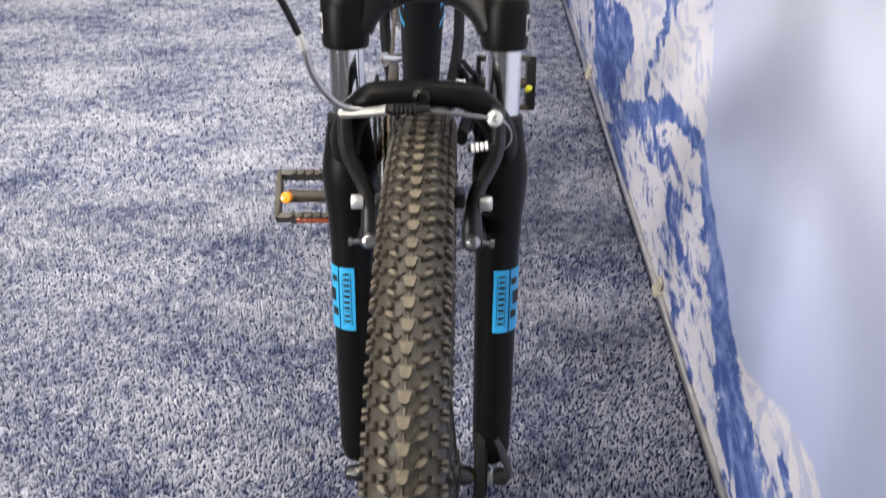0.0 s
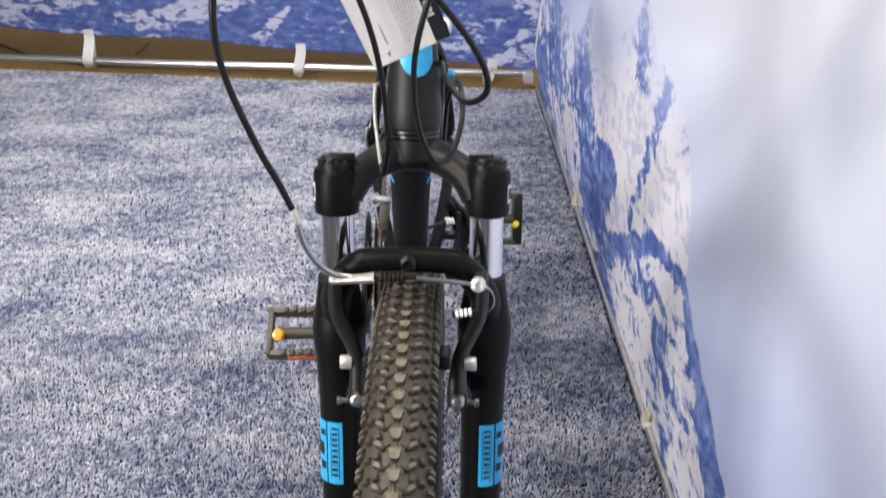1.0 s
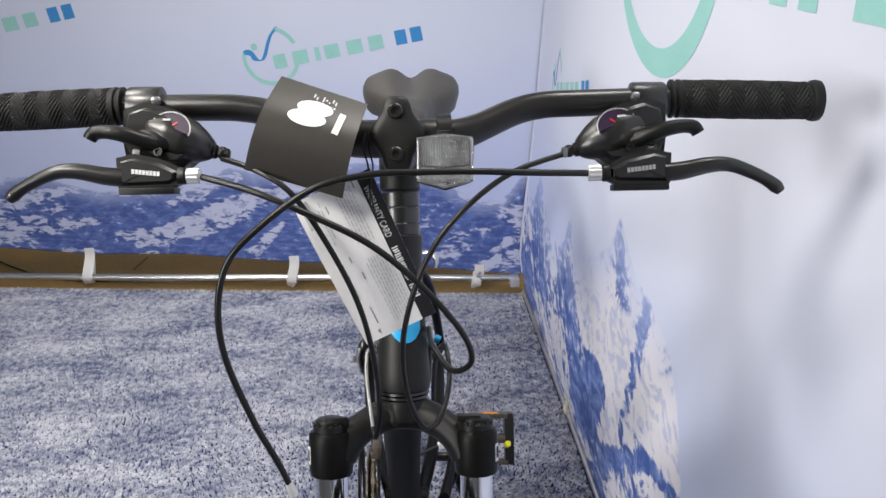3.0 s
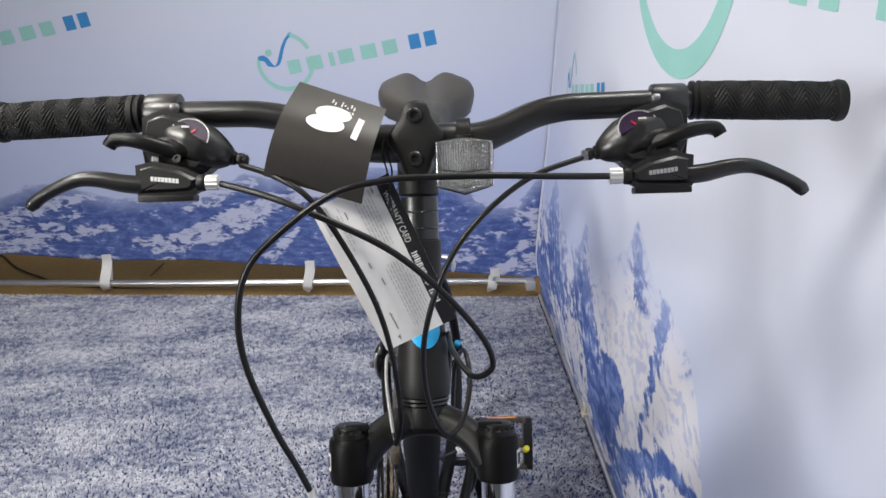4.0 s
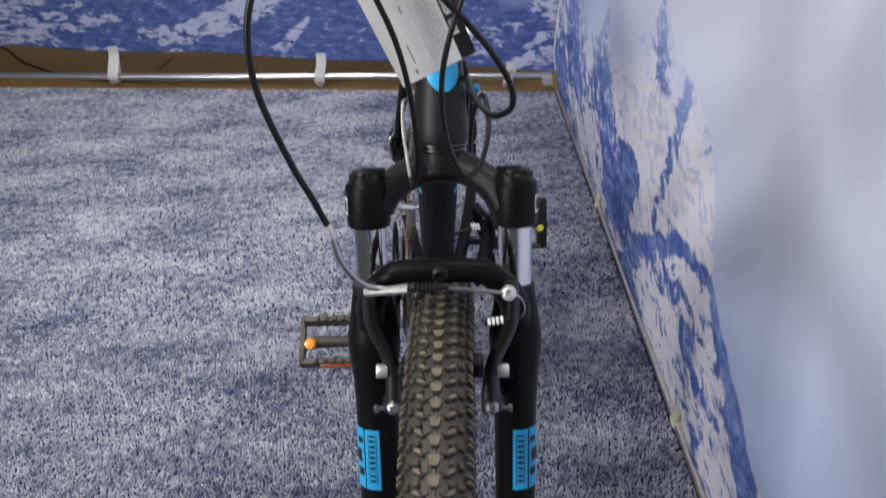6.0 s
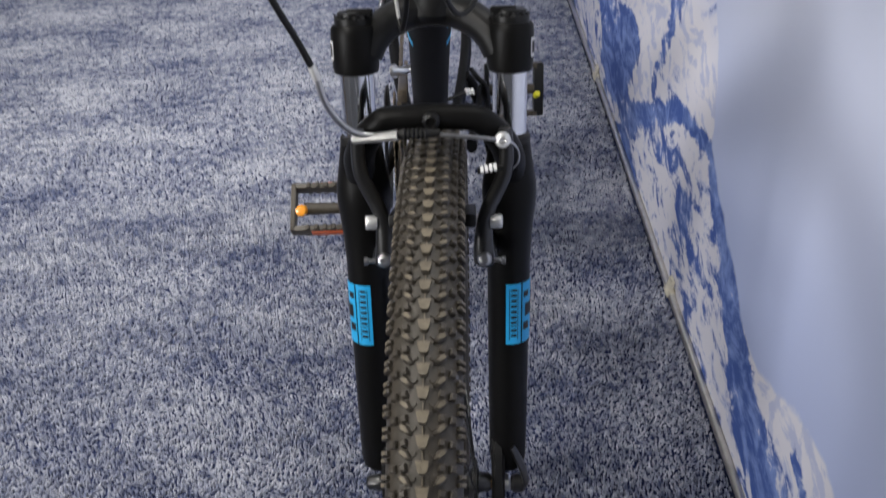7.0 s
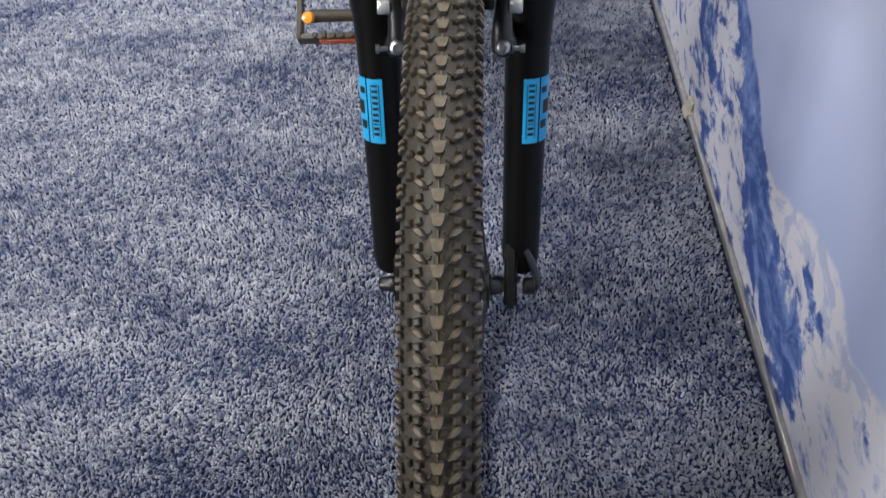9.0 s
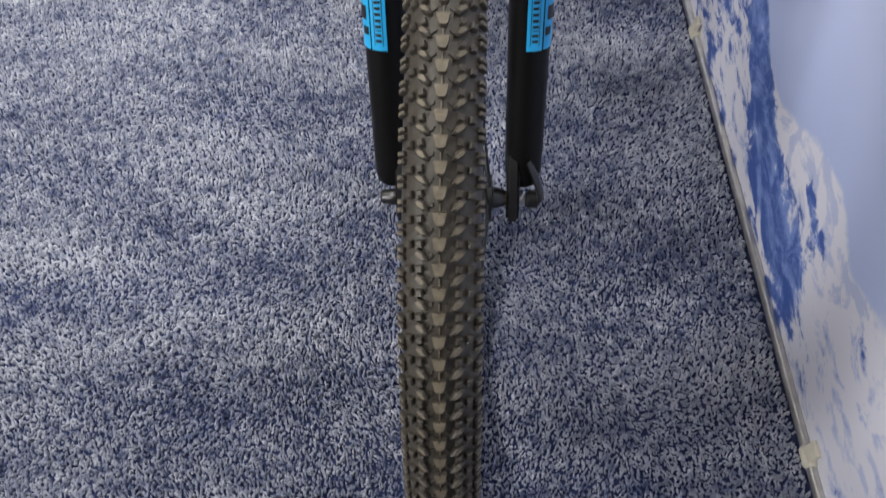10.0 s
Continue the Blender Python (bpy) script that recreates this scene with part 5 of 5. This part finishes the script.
# saddle and post
saddle = empty_part("saddle", "smooth black saddle with a split tail")
rows, bm = [], B()
for i in range(17):
    u = i / 16
    y = 0.725 + 0.265 * u
    half = float(np.interp(u, [0, 0.06, 0.3, 0.5, 0.7, 0.85, 0.95, 1.0], [0.010, 0.019, 0.025, 0.040, 0.072, 0.083, 0.080, 0.062]))
    z0 = 0.600 + 0.018 * max(0, u - 0.5) ** 1.2 * 2 - 0.012 * max(0, 0.12 - u) / 0.12
    row = []
    for k in range(25):
        a = math.pi * k / 24
        x = -half * math.cos(a)
        dip = 0.020 * max(0, u - 0.35) / 0.65 * math.exp(-(x / 0.020) ** 2)
        row.append(bm.verts.new((x, y + 0.03 * max(0, u - 0.8) * (1 - math.exp(-(x / 0.03) ** 2)), z0 + (0.022 + 0.014 * u) * (math.sin(a) ** 0.55 if 0 < k < 24 else 0) - dip - 0.030)))
    for k in range(24, -1, -1):
        a = math.pi * k / 24
        row.append(bm.verts.new((-half * 0.93 * math.cos(a), y, z0 - 0.042 - 0.026 * max(0, u - 0.45) - 0.004 * math.sin(a))))
    rows.append(row)
for p, q in zip(rows, rows[1:]):
    bridge(bm, p, q)
bm.faces.new(rows[0][::-1])
bm.faces.new(rows[-1])
part("cushion", bm, shader("saddle_cover", (0.045, 0.042, 0.038), 0.5, spread=0.15, bump=0.1, bump_scale=500), saddle, m=SEATING @ T((0.006, 0, 0.0)))
for s in (-1, 1):
    part("rail", tube(B(), [(s * 0.012, 0.75, 0.555), (s * 0.022, 0.82, 0.540), (s * 0.022, 0.90, 0.540), (s * 0.035, 0.97, 0.560)], 0.0035, 8, 4), STEEL, saddle, m=SEATING)
part("seat_post", tube(B(), [SEAT_TOP - Vector((0, 0.02, 0.06)), Vector((0, 0.862, 0.540))], 0.0140, 18, 1), BLACK_SATIN, bike, "black seat post", SEATING)
clampq = empty_part("seat_clamp", "black seat clamp with a silver lever")
part("collar", lathe(B(), SEAT_TOP - Vector((0, 0.003, 0.010)), (0, 0.31, 0.95), [(0.0168, 0), (0.0195, 0.001), (0.0195, 0.014), (0.0168, 0.015)], 24), BLACK_SATIN, clampq, m=SEATING)
part("lever", tube(B(), [SEAT_TOP + Vector((0.022, -0.004, -0.026)), SEAT_TOP + Vector((0.036, -0.008, -0.026)), SEAT_TOP + Vector((0.044, -0.016, -0.034)), SEAT_TOP + Vector((0.042, -0.022, -0.046))], [0.0045, 0.0055, 0.0045, 0.003], 12, 4, 0.7), STEEL, clampq, "silver lever", SEATING)

# drive train
crankset = empty_part("crankset", "black crankset with a guarded triple chainring")
PEDAL = {-1: Vector((-0.148, 0.512, -0.040)), 1: Vector((0.148, 0.822, -0.025))}
for s in (-1, 1):
    e = PEDAL[s]
    part("crank_arm", tube(B(), [BB + Vector((s * 0.062, 0, 0)), BB.lerp(e, 0.5) * 1.0 + Vector((s * 0.078 - BB.lerp(e, 0.5).x, 0, 0.002)), Vector((s * 0.088, e.y, e.z))], [0.016, 0.0125, 0.0135], 14, 4, 0.6, up=(1, 0, 0)), BLACK_MATT, crankset, m=REAR)
for x, r in ((-0.061, 0.088), (-0.053, 0.074), (-0.046, 0.058)):
    bm = B()
    n = int(r * 2 * math.pi / 0.0127 / 1.0)
    prof = []
    for k in range(n * 4):
        a = 2 * math.pi * k / (n * 4)
        rr = r + (0.0022 if k % 4 in (1, 2) else -0.0018)
        prof.append((rr * math.cos(a), rr * math.sin(a)))
    slab(bm, prof, T((x, BB.y, BB.z)) @ pose(0, 0, 0, 90, 0, 90), 0.0022)
    part("chainring", bm, CHAIN, crankset, "dark steel chainring", REAR, smooth=False)
part("chain_guard", lathe(B(), (-0.075, BB.y, BB.z), (1, 0, 0), [(0.066, 0), (0.099, 0.0), (0.101, 0.002), (0.099, 0.004), (0.066, 0.004)], 64, closed=True), BLACK_PLASTIC, crankset, "black plastic chain guard ring", REAR)


def pedal(s):
    p = empty_part("pedal", "black resin platform pedal with reflectors")
    e = PEDAL[s]
    M = REAR @ T((0, e.y, e.z)) @ pose(0, 0, 0, 30 if s < 0 else 68, 0, 0)
    x0, x1 = (0.105, 0.212) if s < 0 else (0.097, 0.188)
    part("spindle", lathe(B(), (s * 0.088, 0, 0), (s, 0, 0), [(0.0075, 0), (0.0075, 0.012), (0.006, 0.014), (0.006, 0.02)], 14), STEEL, p, m=M)
    part("core", tube(B(), [(s * 0.102, 0, 0), (s * 0.15, 0, 0), (s * 0.197, 0, 0)], [0.0105, 0.0085, 0.0095], 16, 2), RESIN, p, m=M)
    for y in ((-0.034, 0.034) if s < 0 else (-0.042, 0.042)):
        bm = B()
        box(bm, T((s * (x0 + x1) / 2, y, 0)), x1 - x0, 0.009, 0.022, 0.003)
        for k in range(7):
            for z in (0.012, -0.012):
                box(bm, T((s * (x0 + 0.008 + k * 0.0128), y, z)), 0.006, 0.008, 0.005, 0.001, 1)
        part("cage_bar", bm, RESIN, p, m=M)
        part("side_reflector", box(B(), T((s * (x0 + x1) / 2, y * 1.0 + (0.0048 if y > 0 else -0.0048), 0.0)), 0.052, 0.003, 0.013, 0.001), AMBER if s < 0 else ORANGE, p, "long amber reflector", M)
    for x in (x0, x1):
        # the right pedal's shade is put into its colour: black end plates, not brown resin
        part("end_plate", slab(B(), [(a * (0.83 if s < 0 else 1.0), b) for a, b in ((-0.046, -0.010), (-0.040, -0.013), (0.040, -0.013), (0.046, -0.010), (0.046, 0.010), (0.040, 0.013), (0.013, 0.012), (-0.013, 0.012), (-0.040, 0.013), (-0.046, 0.010))], T((s * x, 0, 0)) @ pose(0, 0, 0, 90, 0, 90), 0.016 if s > 0 and x == x1 else 0.007, 0.0015), RESIN if s < 0 else BLACK_PLASTIC, p, m=M)
    k = 1.0 if s < 0 else 0.65
    part("dust_cap", lathe(B(), (s * (x1 - 0.013 + 0.008 * (s > 0)), -0.004 if s < 0 else -0.010, 0.005 if s < 0 else 0.012), (s * 0.15, -0.45 if s < 0 else 0.45, 0.88), [(0.0088 * k, 0), (0.0090 * k, 0.007), (0.0075 * k, 0.0105), (0.003 * k, 0.0115)], 18), ORANGE if s < 0 else YELLOW, p, "bright round dust cap", M)


pedal(-1)
pedal(1)

# chain, sprockets and gear mechs
gear = empty_part("cassette", "dark steel sprocket cluster")
for k in range(7):
    r = 0.058 - 0.0062 * k
    n = 34 - 3 * k
    outline = []
    for i in range(n * 4):
        a = 2 * math.pi * i / (n * 4)
        rr = r + (0.0022 if i % 4 in (1, 2) else -0.0018)
        outline.append((rr * math.cos(a), rr * math.sin(a)))
    part("sprocket", slab(B(), outline, T((-0.040 - 0.0048 * k, DROP.y, 0)) @ pose(0, 0, 0, 90, 0, 90), 0.002), CHAIN, gear, m=REAR, smooth=False)
chain = B()
runs = [(Vector((-0.053, 0.655, BB.z + 0.076)), Vector((-0.048, 1.098, 0.045))), (Vector((-0.053, 0.66, BB.z - 0.076)), Vector((-0.050, 1.10, -0.115)))]
for a, b in runs:
    n = int((b - a).length / 0.0127)
    for i in range(n):
        c = a.lerp(b, (i + 0.5) / n)
        d = (b - a).normalized()
        box(chain, T(c) @ d.to_track_quat("Y", "Z").to_matrix().to_4x4(), 0.0068 if i % 2 else 0.0045, 0.0125, 0.008, 0.001, 1)
for i in range(21):
    a = math.pi * (i + 0.5) / 21 + math.pi / 2
    box(chain, T((-0.053, BB.y + 0.076 * math.cos(a), BB.z + 0.076 * math.sin(a))) @ pose(0, 0, 0, math.degrees(a) + 90, 0, 0), 0.0068 if i % 2 else 0.0045, 0.0125, 0.008, 0.001, 1)
part("chain", chain, CHAIN, bike, "oily steel chain", REAR, smooth=False)
mech = empty_part("rear_derailleur", "black and silver rear derailleur")
part("mech_body", tube(B(), [(-0.074, 1.105, 0.040), (-0.084, 1.095, 0.030), (-0.088, 1.085, 0.004), (-0.080, 1.090, -0.028)], [0.009, 0.011, 0.012, 0.010], 12, 4), BLACK_SATIN, mech, m=REAR)
part("mech_cage", slab(B(), [(-0.008, 0.006), (0.008, 0.006), (0.010, -0.062), (0.0, -0.070), (-0.010, -0.062)], T((-0.074, 1.095, -0.020)) @ pose(0, 0, 0, 90, 0, 90), 0.004, 0.001), STEEL, mech, m=REAR)
part("mech_bolt", lathe(B(), (-0.100, 1.085, 0.004), (-1, -0.4, 0.3), [(0.008, 0), (0.008, 0.004), (0.004, 0.006)], 14), STEEL, mech, m=REAR)
part("mech_link", tube(B(), [(-0.090, 1.075, 0.034), (-0.094, 1.07, 0.016), (-0.090, 1.07, -0.010)], [0.005, 0.004, 0.005], 10, 3), STEEL, mech, "silver link", REAR)
front_mech = empty_part("front_derailleur", "steel front derailleur")
part("mech_cage", box(B(), T((-0.046, 0.690, 0.058)) @ pose(0, 0, 0, -12, 0, 0), 0.015, 0.080, 0.022, 0.004), CHAIN, front_mech, m=REAR)
part("mech_band", lathe(B(), BB.lerp(SEAT_TOP, 0.30), SEAT_TOP - BB, [(0.0168, -0.008), (0.0190, -0.007), (0.0190, 0.007), (0.0168, 0.008)], 24), ALLOY, front_mech, m=REAR)
part("mech_link", tube(B(), [(-0.034, 0.70, 0.088), (-0.044, 0.685, 0.092), (-0.056, 0.682, 0.094), (-0.058, 0.682, 0.094)], [0.006, 0.0065, 0.0065, 0.011], 14, 3), ALLOY, front_mech, m=REAR)
stand = empty_part("kickstand", "black kickstand")
part("stand_leg", tube(B(), [(0.060, 0.88, -0.03), (0.085, 0.885, -0.08), (0.150, 0.90, -0.362)], [0.012, 0.010, 0.008], 14, 4), BLACK_MATT, stand, m=REAR)
part("stand_bracket", tube(B(), [(0.040, 0.825, -0.060), (0.075, 0.825, -0.063), (0.110, 0.822, -0.062)], 0.0085, 14, 2), BLACK_SATIN, stand, m=REAR)
part("rubber_foot", lathe(B(), (0.147, 0.899, -0.345), (0.22, 0.05, -0.97), [(0.008, 0), (0.013, 0.006), (0.014, 0.012), (0.010, 0.0135)], 14), RUBBER, stand, m=REAR)
part("cable_tie", tube(B(), [(0.024, 0.700, 0.030), (0.045, 0.708, 0.033), (0.058, 0.714, 0.036)], 0.0030, 8, 3), BLACK_PLASTIC, bike, "black cable tie", REAR)
for k in range(3):
    part("tie_band", box(B(), T((0.0560 + 0.0052 * k, 0.7135, 0.036)) @ pose(0, 0, 0, 0, -10, 15), 0.0036, 0.009, 0.009, 0.001), WHITE_INK, bike, "white band", REAR)
for k in range(4):
    part("hose_band", box(B(), T((0.0335 + 0.0034 * k, 0.039, 0.7215 - 0.363 + 0.0006 * k)) @ pose(0, 0, 0, 40, -8, 0), 0.0026, 0.006, 0.006, 0.001), WHITE_INK, bike, "white band", BIKE)
part("band_carrier", tube(B(), [(0.030, 0.041, 0.356), (0.050, 0.041, 0.359)], 0.0025, 8, 1), BLACK_PLASTIC, bike, "black rubber stub", BIKE)
HOSE = [(0.070, 0.83, 0.012), (0.081, 0.80, 0.010), (0.092, 0.80, -0.002), (0.098, 0.80, -0.036), (0.093, 0.80, -0.074), (0.083, 0.81, -0.115)]
part("rear_brake_hose", tube(B(), HOSE, 0.0048, 10, 6), HOUSING, bike, "black cable housing", REAR)

# ---- tags on the bicycle ----


def sheet(corners, mid, thick, n=14):
    """A thin bent card: four corners, and how far its middle bows to the front."""
    a, b, c, d = [Vector(p) for p in corners]
    bm = B()
    grids = []
    for off in (0.0, thick):
        rows = []
        for i in range(n + 1):
            l, r = a.lerp(d, i / n), b.lerp(c, i / n)
            bow = mid * math.sin(math.pi * i / n)
            rows.append([bm.verts.new(l.lerp(r, j / n) + Vector((0, -bow + off, 0))) for j in range(n + 1)])
        grids.append(rows)
    for rows in grids:
        for i in range(n):
            for j in range(n):
                bm.faces.new((rows[i][j], rows[i][j + 1], rows[i + 1][j + 1], rows[i + 1][j]))
    f, g = grids
    for i in range(n):
        for p, q in (((i, 0), (i + 1, 0)), ((i, n), (i + 1, n)), ((0, i), (0, i + 1)), ((n, i), (n, i + 1))):
            bm.faces.new((f[p[0]][p[1]], f[q[0]][q[1]], g[q[0]][q[1]], g[p[0]][p[1]]))
    return bm


def on_sheet(corners, mid, u, v, off=0.0005):
    """The place on such a card, u across and v down."""
    a, b, c, d = [Vector(p) for p in corners]
    return a.lerp(d, v).lerp(b.lerp(c, v), u) + Vector((0, -mid * math.sin(math.pi * v) - off, 0))


def sheet_print(bm, corners, mid, outline, off=0.0005):
    bm.faces.new([bm.verts.new(on_sheet(corners, mid, u, v, off)) for u, v in outline])


def bar(u0, v0, u1, v1, n=1):
    return [(u0, v0), (u1, v0), (u1, v1), (u0, v1)]


TAG = [(-0.0870, -0.105, 0.7590), (-0.0185, -0.108, 0.7350), (-0.0375, -0.132, 0.6600), (-0.1120, -0.136, 0.6835)]
BOW = 0.020
tag = thing("hang_tag", STEER @ Vector(TAG[0]), "curved black card hang tag with plain white marks, on the handlebar", "tag")
part("card", sheet(TAG, BOW, 0.0008), BLACK_CARD, tag, m=STEER)
for cu, cv, ru, rv, tilt in ((0.500, 0.225, 0.190, 0.080, 0.18), (0.455, 0.340, 0.200, 0.085, 0.12)):
    bm = B()
    o = [(cu + ru * math.cos(a) - rv * 0.3 * math.sin(a), cv + rv * math.sin(a) + ru * tilt * 0.0 * math.cos(a)) for a in [2 * math.pi * k / 28 for k in range(28)]]
    rings = [[bm.verts.new(on_sheet(TAG, BOW, cu + (u - cu) * f, cv + (v - cv) * f)) for u, v in o] for f in (1.0, 0.66, 0.33)]
    for p, q in zip(rings, rings[1:]):
        bridge(bm, p, q)
    bm.faces.new(rings[-1])
    part("print_oval", bm, WHITE_INK, tag, "plain white oval", STEER)
bm = B()
for k in range(6):
    sheet_print(bm, TAG, BOW, [(0.765 - 0.0033 * k, 0.19 + 0.037 * k), (0.835 - 0.0033 * k, 0.20 + 0.037 * k), (0.8317 - 0.0033 * k, 0.237 + 0.037 * k), (0.7617 - 0.0033 * k, 0.227 + 0.037 * k)], 0.0008)
part("print_bar", bm, WHITE_INK, tag, "plain white bar", STEER)
bm = B()
for k in range(8):
    sheet_print(bm, TAG, BOW, bar(0.43 + k * 0.035, 0.075 + 0.02 * (k % 3), 0.447 + k * 0.035, 0.115 + 0.018 * (k % 2)))
    sheet_print(bm, TAG, BOW, bar(0.43 + k * 0.035, 0.155, 0.452 + k * 0.035, 0.165 + 0.015 * (k % 3)))
part("print_small", bm, PALE_INK, tag, "small pale bars", STEER)

CARD = [(-0.0762, -0.122, 0.6575), (-0.0175, -0.116, 0.6840), (0.0325, -0.086, 0.5650), (-0.0225, -0.087, 0.5405)]
card = thing("warranty_card", STEER @ Vector(CARD[0]), "white folded warranty card with a black lettered edge on string", "card")
part("front_page", sheet(CARD, 0.003, 0.0006), PAPER, card, m=STEER)
part("rear_page", sheet([(x - 0.0035, y + 0.004 + 0.002 * (i in (0, 3)), z - 0.002) for i, (x, y, z) in enumerate(CARD)], 0.003, 0.0006), PAPER, card, m=STEER)
bm = B()
for i in range(12):
    v0, v1 = i / 12, (i + 1) / 12
    sheet_print(bm, CARD, 0.003, bar(0.80, v0, 1.0, v1))
part("black_edge", bm, INK, card, "black printed edge", STEER)
bm = B()
for i in range(6):
    sheet_print(bm, CARD, 0.003, bar(0.02, 0.02 + i * 0.03, 0.13, 0.05 + i * 0.03))
part("grey_box", bm, PALE_INK, card, m=STEER)
rng = random.Random(11)
bm = B()
for col, (v0, v1) in ((0.47, (0.03, 0.40)), (0.51, (0.03, 0.40)), (0.55, (0.05, 0.40)), (0.59, (0.03, 0.38)), (0.63, (0.08, 0.40)), (0.67, (0.04, 0.40)), (0.45, (0.52, 0.93)), (0.49, (0.50, 0.94)), (0.53, (0.50, 0.92)), (0.57, (0.50, 0.94)), (0.61, (0.50, 0.90)), (0.65, (0.50, 0.94)), (0.69, (0.50, 0.93)), (0.73, (0.50, 0.90)), (0.20, (0.10, 0.34)), (0.24, (0.06, 0.30)), (0.16, (0.52, 0.72)), (0.12, (0.55, 0.75))):
    v = v0
    while v < v1:
        l = rng.uniform(0.015, 0.045)
        sheet_print(bm, CARD, 0.003, bar(col, v, col + 0.010, min(v + l, v1)))
        v += l + 0.010
part("small_print", bm, PALE_INK, card, "rows of pale grey bars", STEER)
for u, v0, v1 in ((0.08, 0.08, 0.13), (0.72, 0.02, 0.07), (0.28, 0.44, 0.48), (0.22, 0.78, 0.90), (0.34, 0.56, 0.61), (0.30, 0.10, 0.15)):
    bm = B()
    sheet_print(bm, CARD, 0.003, bar(u, v0, u + 0.014, v1))
    part("dark_bar", bm, GREY_INK, card, "short grey bar", STEER)
bm = B()
sheet_print(bm, CARD, 0.003, [(0.17, 0.945), (0.22, 0.935), (0.20, 0.975)])
part("dark_mark", bm, GREY_INK, card, "small grey mark", STEER)


def lettering(text, v0, v1):
    cu = bpy.data.curves.new("words", "FONT")
    cu.body, cu.size = text, 1.0
    ob = new("words", cu)
    me = bpy.data.meshes.new_from_object(ob.evaluated_get(bpy.context.evaluated_depsgraph_get()))
    bpy.data.objects.remove(ob)
    xs = [v.co.x for v in me.vertices]
    ys = [v.co.y for v in me.vertices]
    wide, tall = max(xs) - min(xs), max(ys) - min(ys)
    bm = B()
    bm.from_mesh(me)
    bpy.data.meshes.remove(me)
    for v in bm.verts:
        v.co = on_sheet(CARD, 0.003, 0.825 + 0.085 * (v.co.y - min(ys)) / tall, v0 + (v1 - v0) * (v.co.x - min(xs)) / wide, 0.001)
    part("words", bm, WHITE_INK, card, "white lettering", STEER, smooth=False)


lettering("WARRANTY CARD", 0.09, 0.43)
bm = B()
for v0, count in ((0.50, 15), (0.76, 6)):
    for k in range(count):
        v = v0 + k * 0.0155
        sheet_print(bm, CARD, 0.003, bar(0.825 + 0.012 * (k % 4 == 2), v, 0.910 - 0.010 * (k % 3 == 1), v + 0.0088 + 0.003 * (k % 2)), 0.001)
part("word_bars", bm, WHITE_INK, card, "plain white bars", STEER)
for dx in (0.0, 0.004):
    part("string", tube(B(), [(-0.0215 + dx, -0.102, 0.712), (-0.0225 + dx, -0.112, 0.700), (-0.0190 + dx, -0.114, 0.686), (-0.0180 + dx * 0.3, -0.119, 0.672), (-0.0150 - dx * 0.5, -0.121, 0.655), (-0.0120, -0.121, 0.643)], 0.0007, 6, 4), HOUSING, card, "thin black string", STEER)
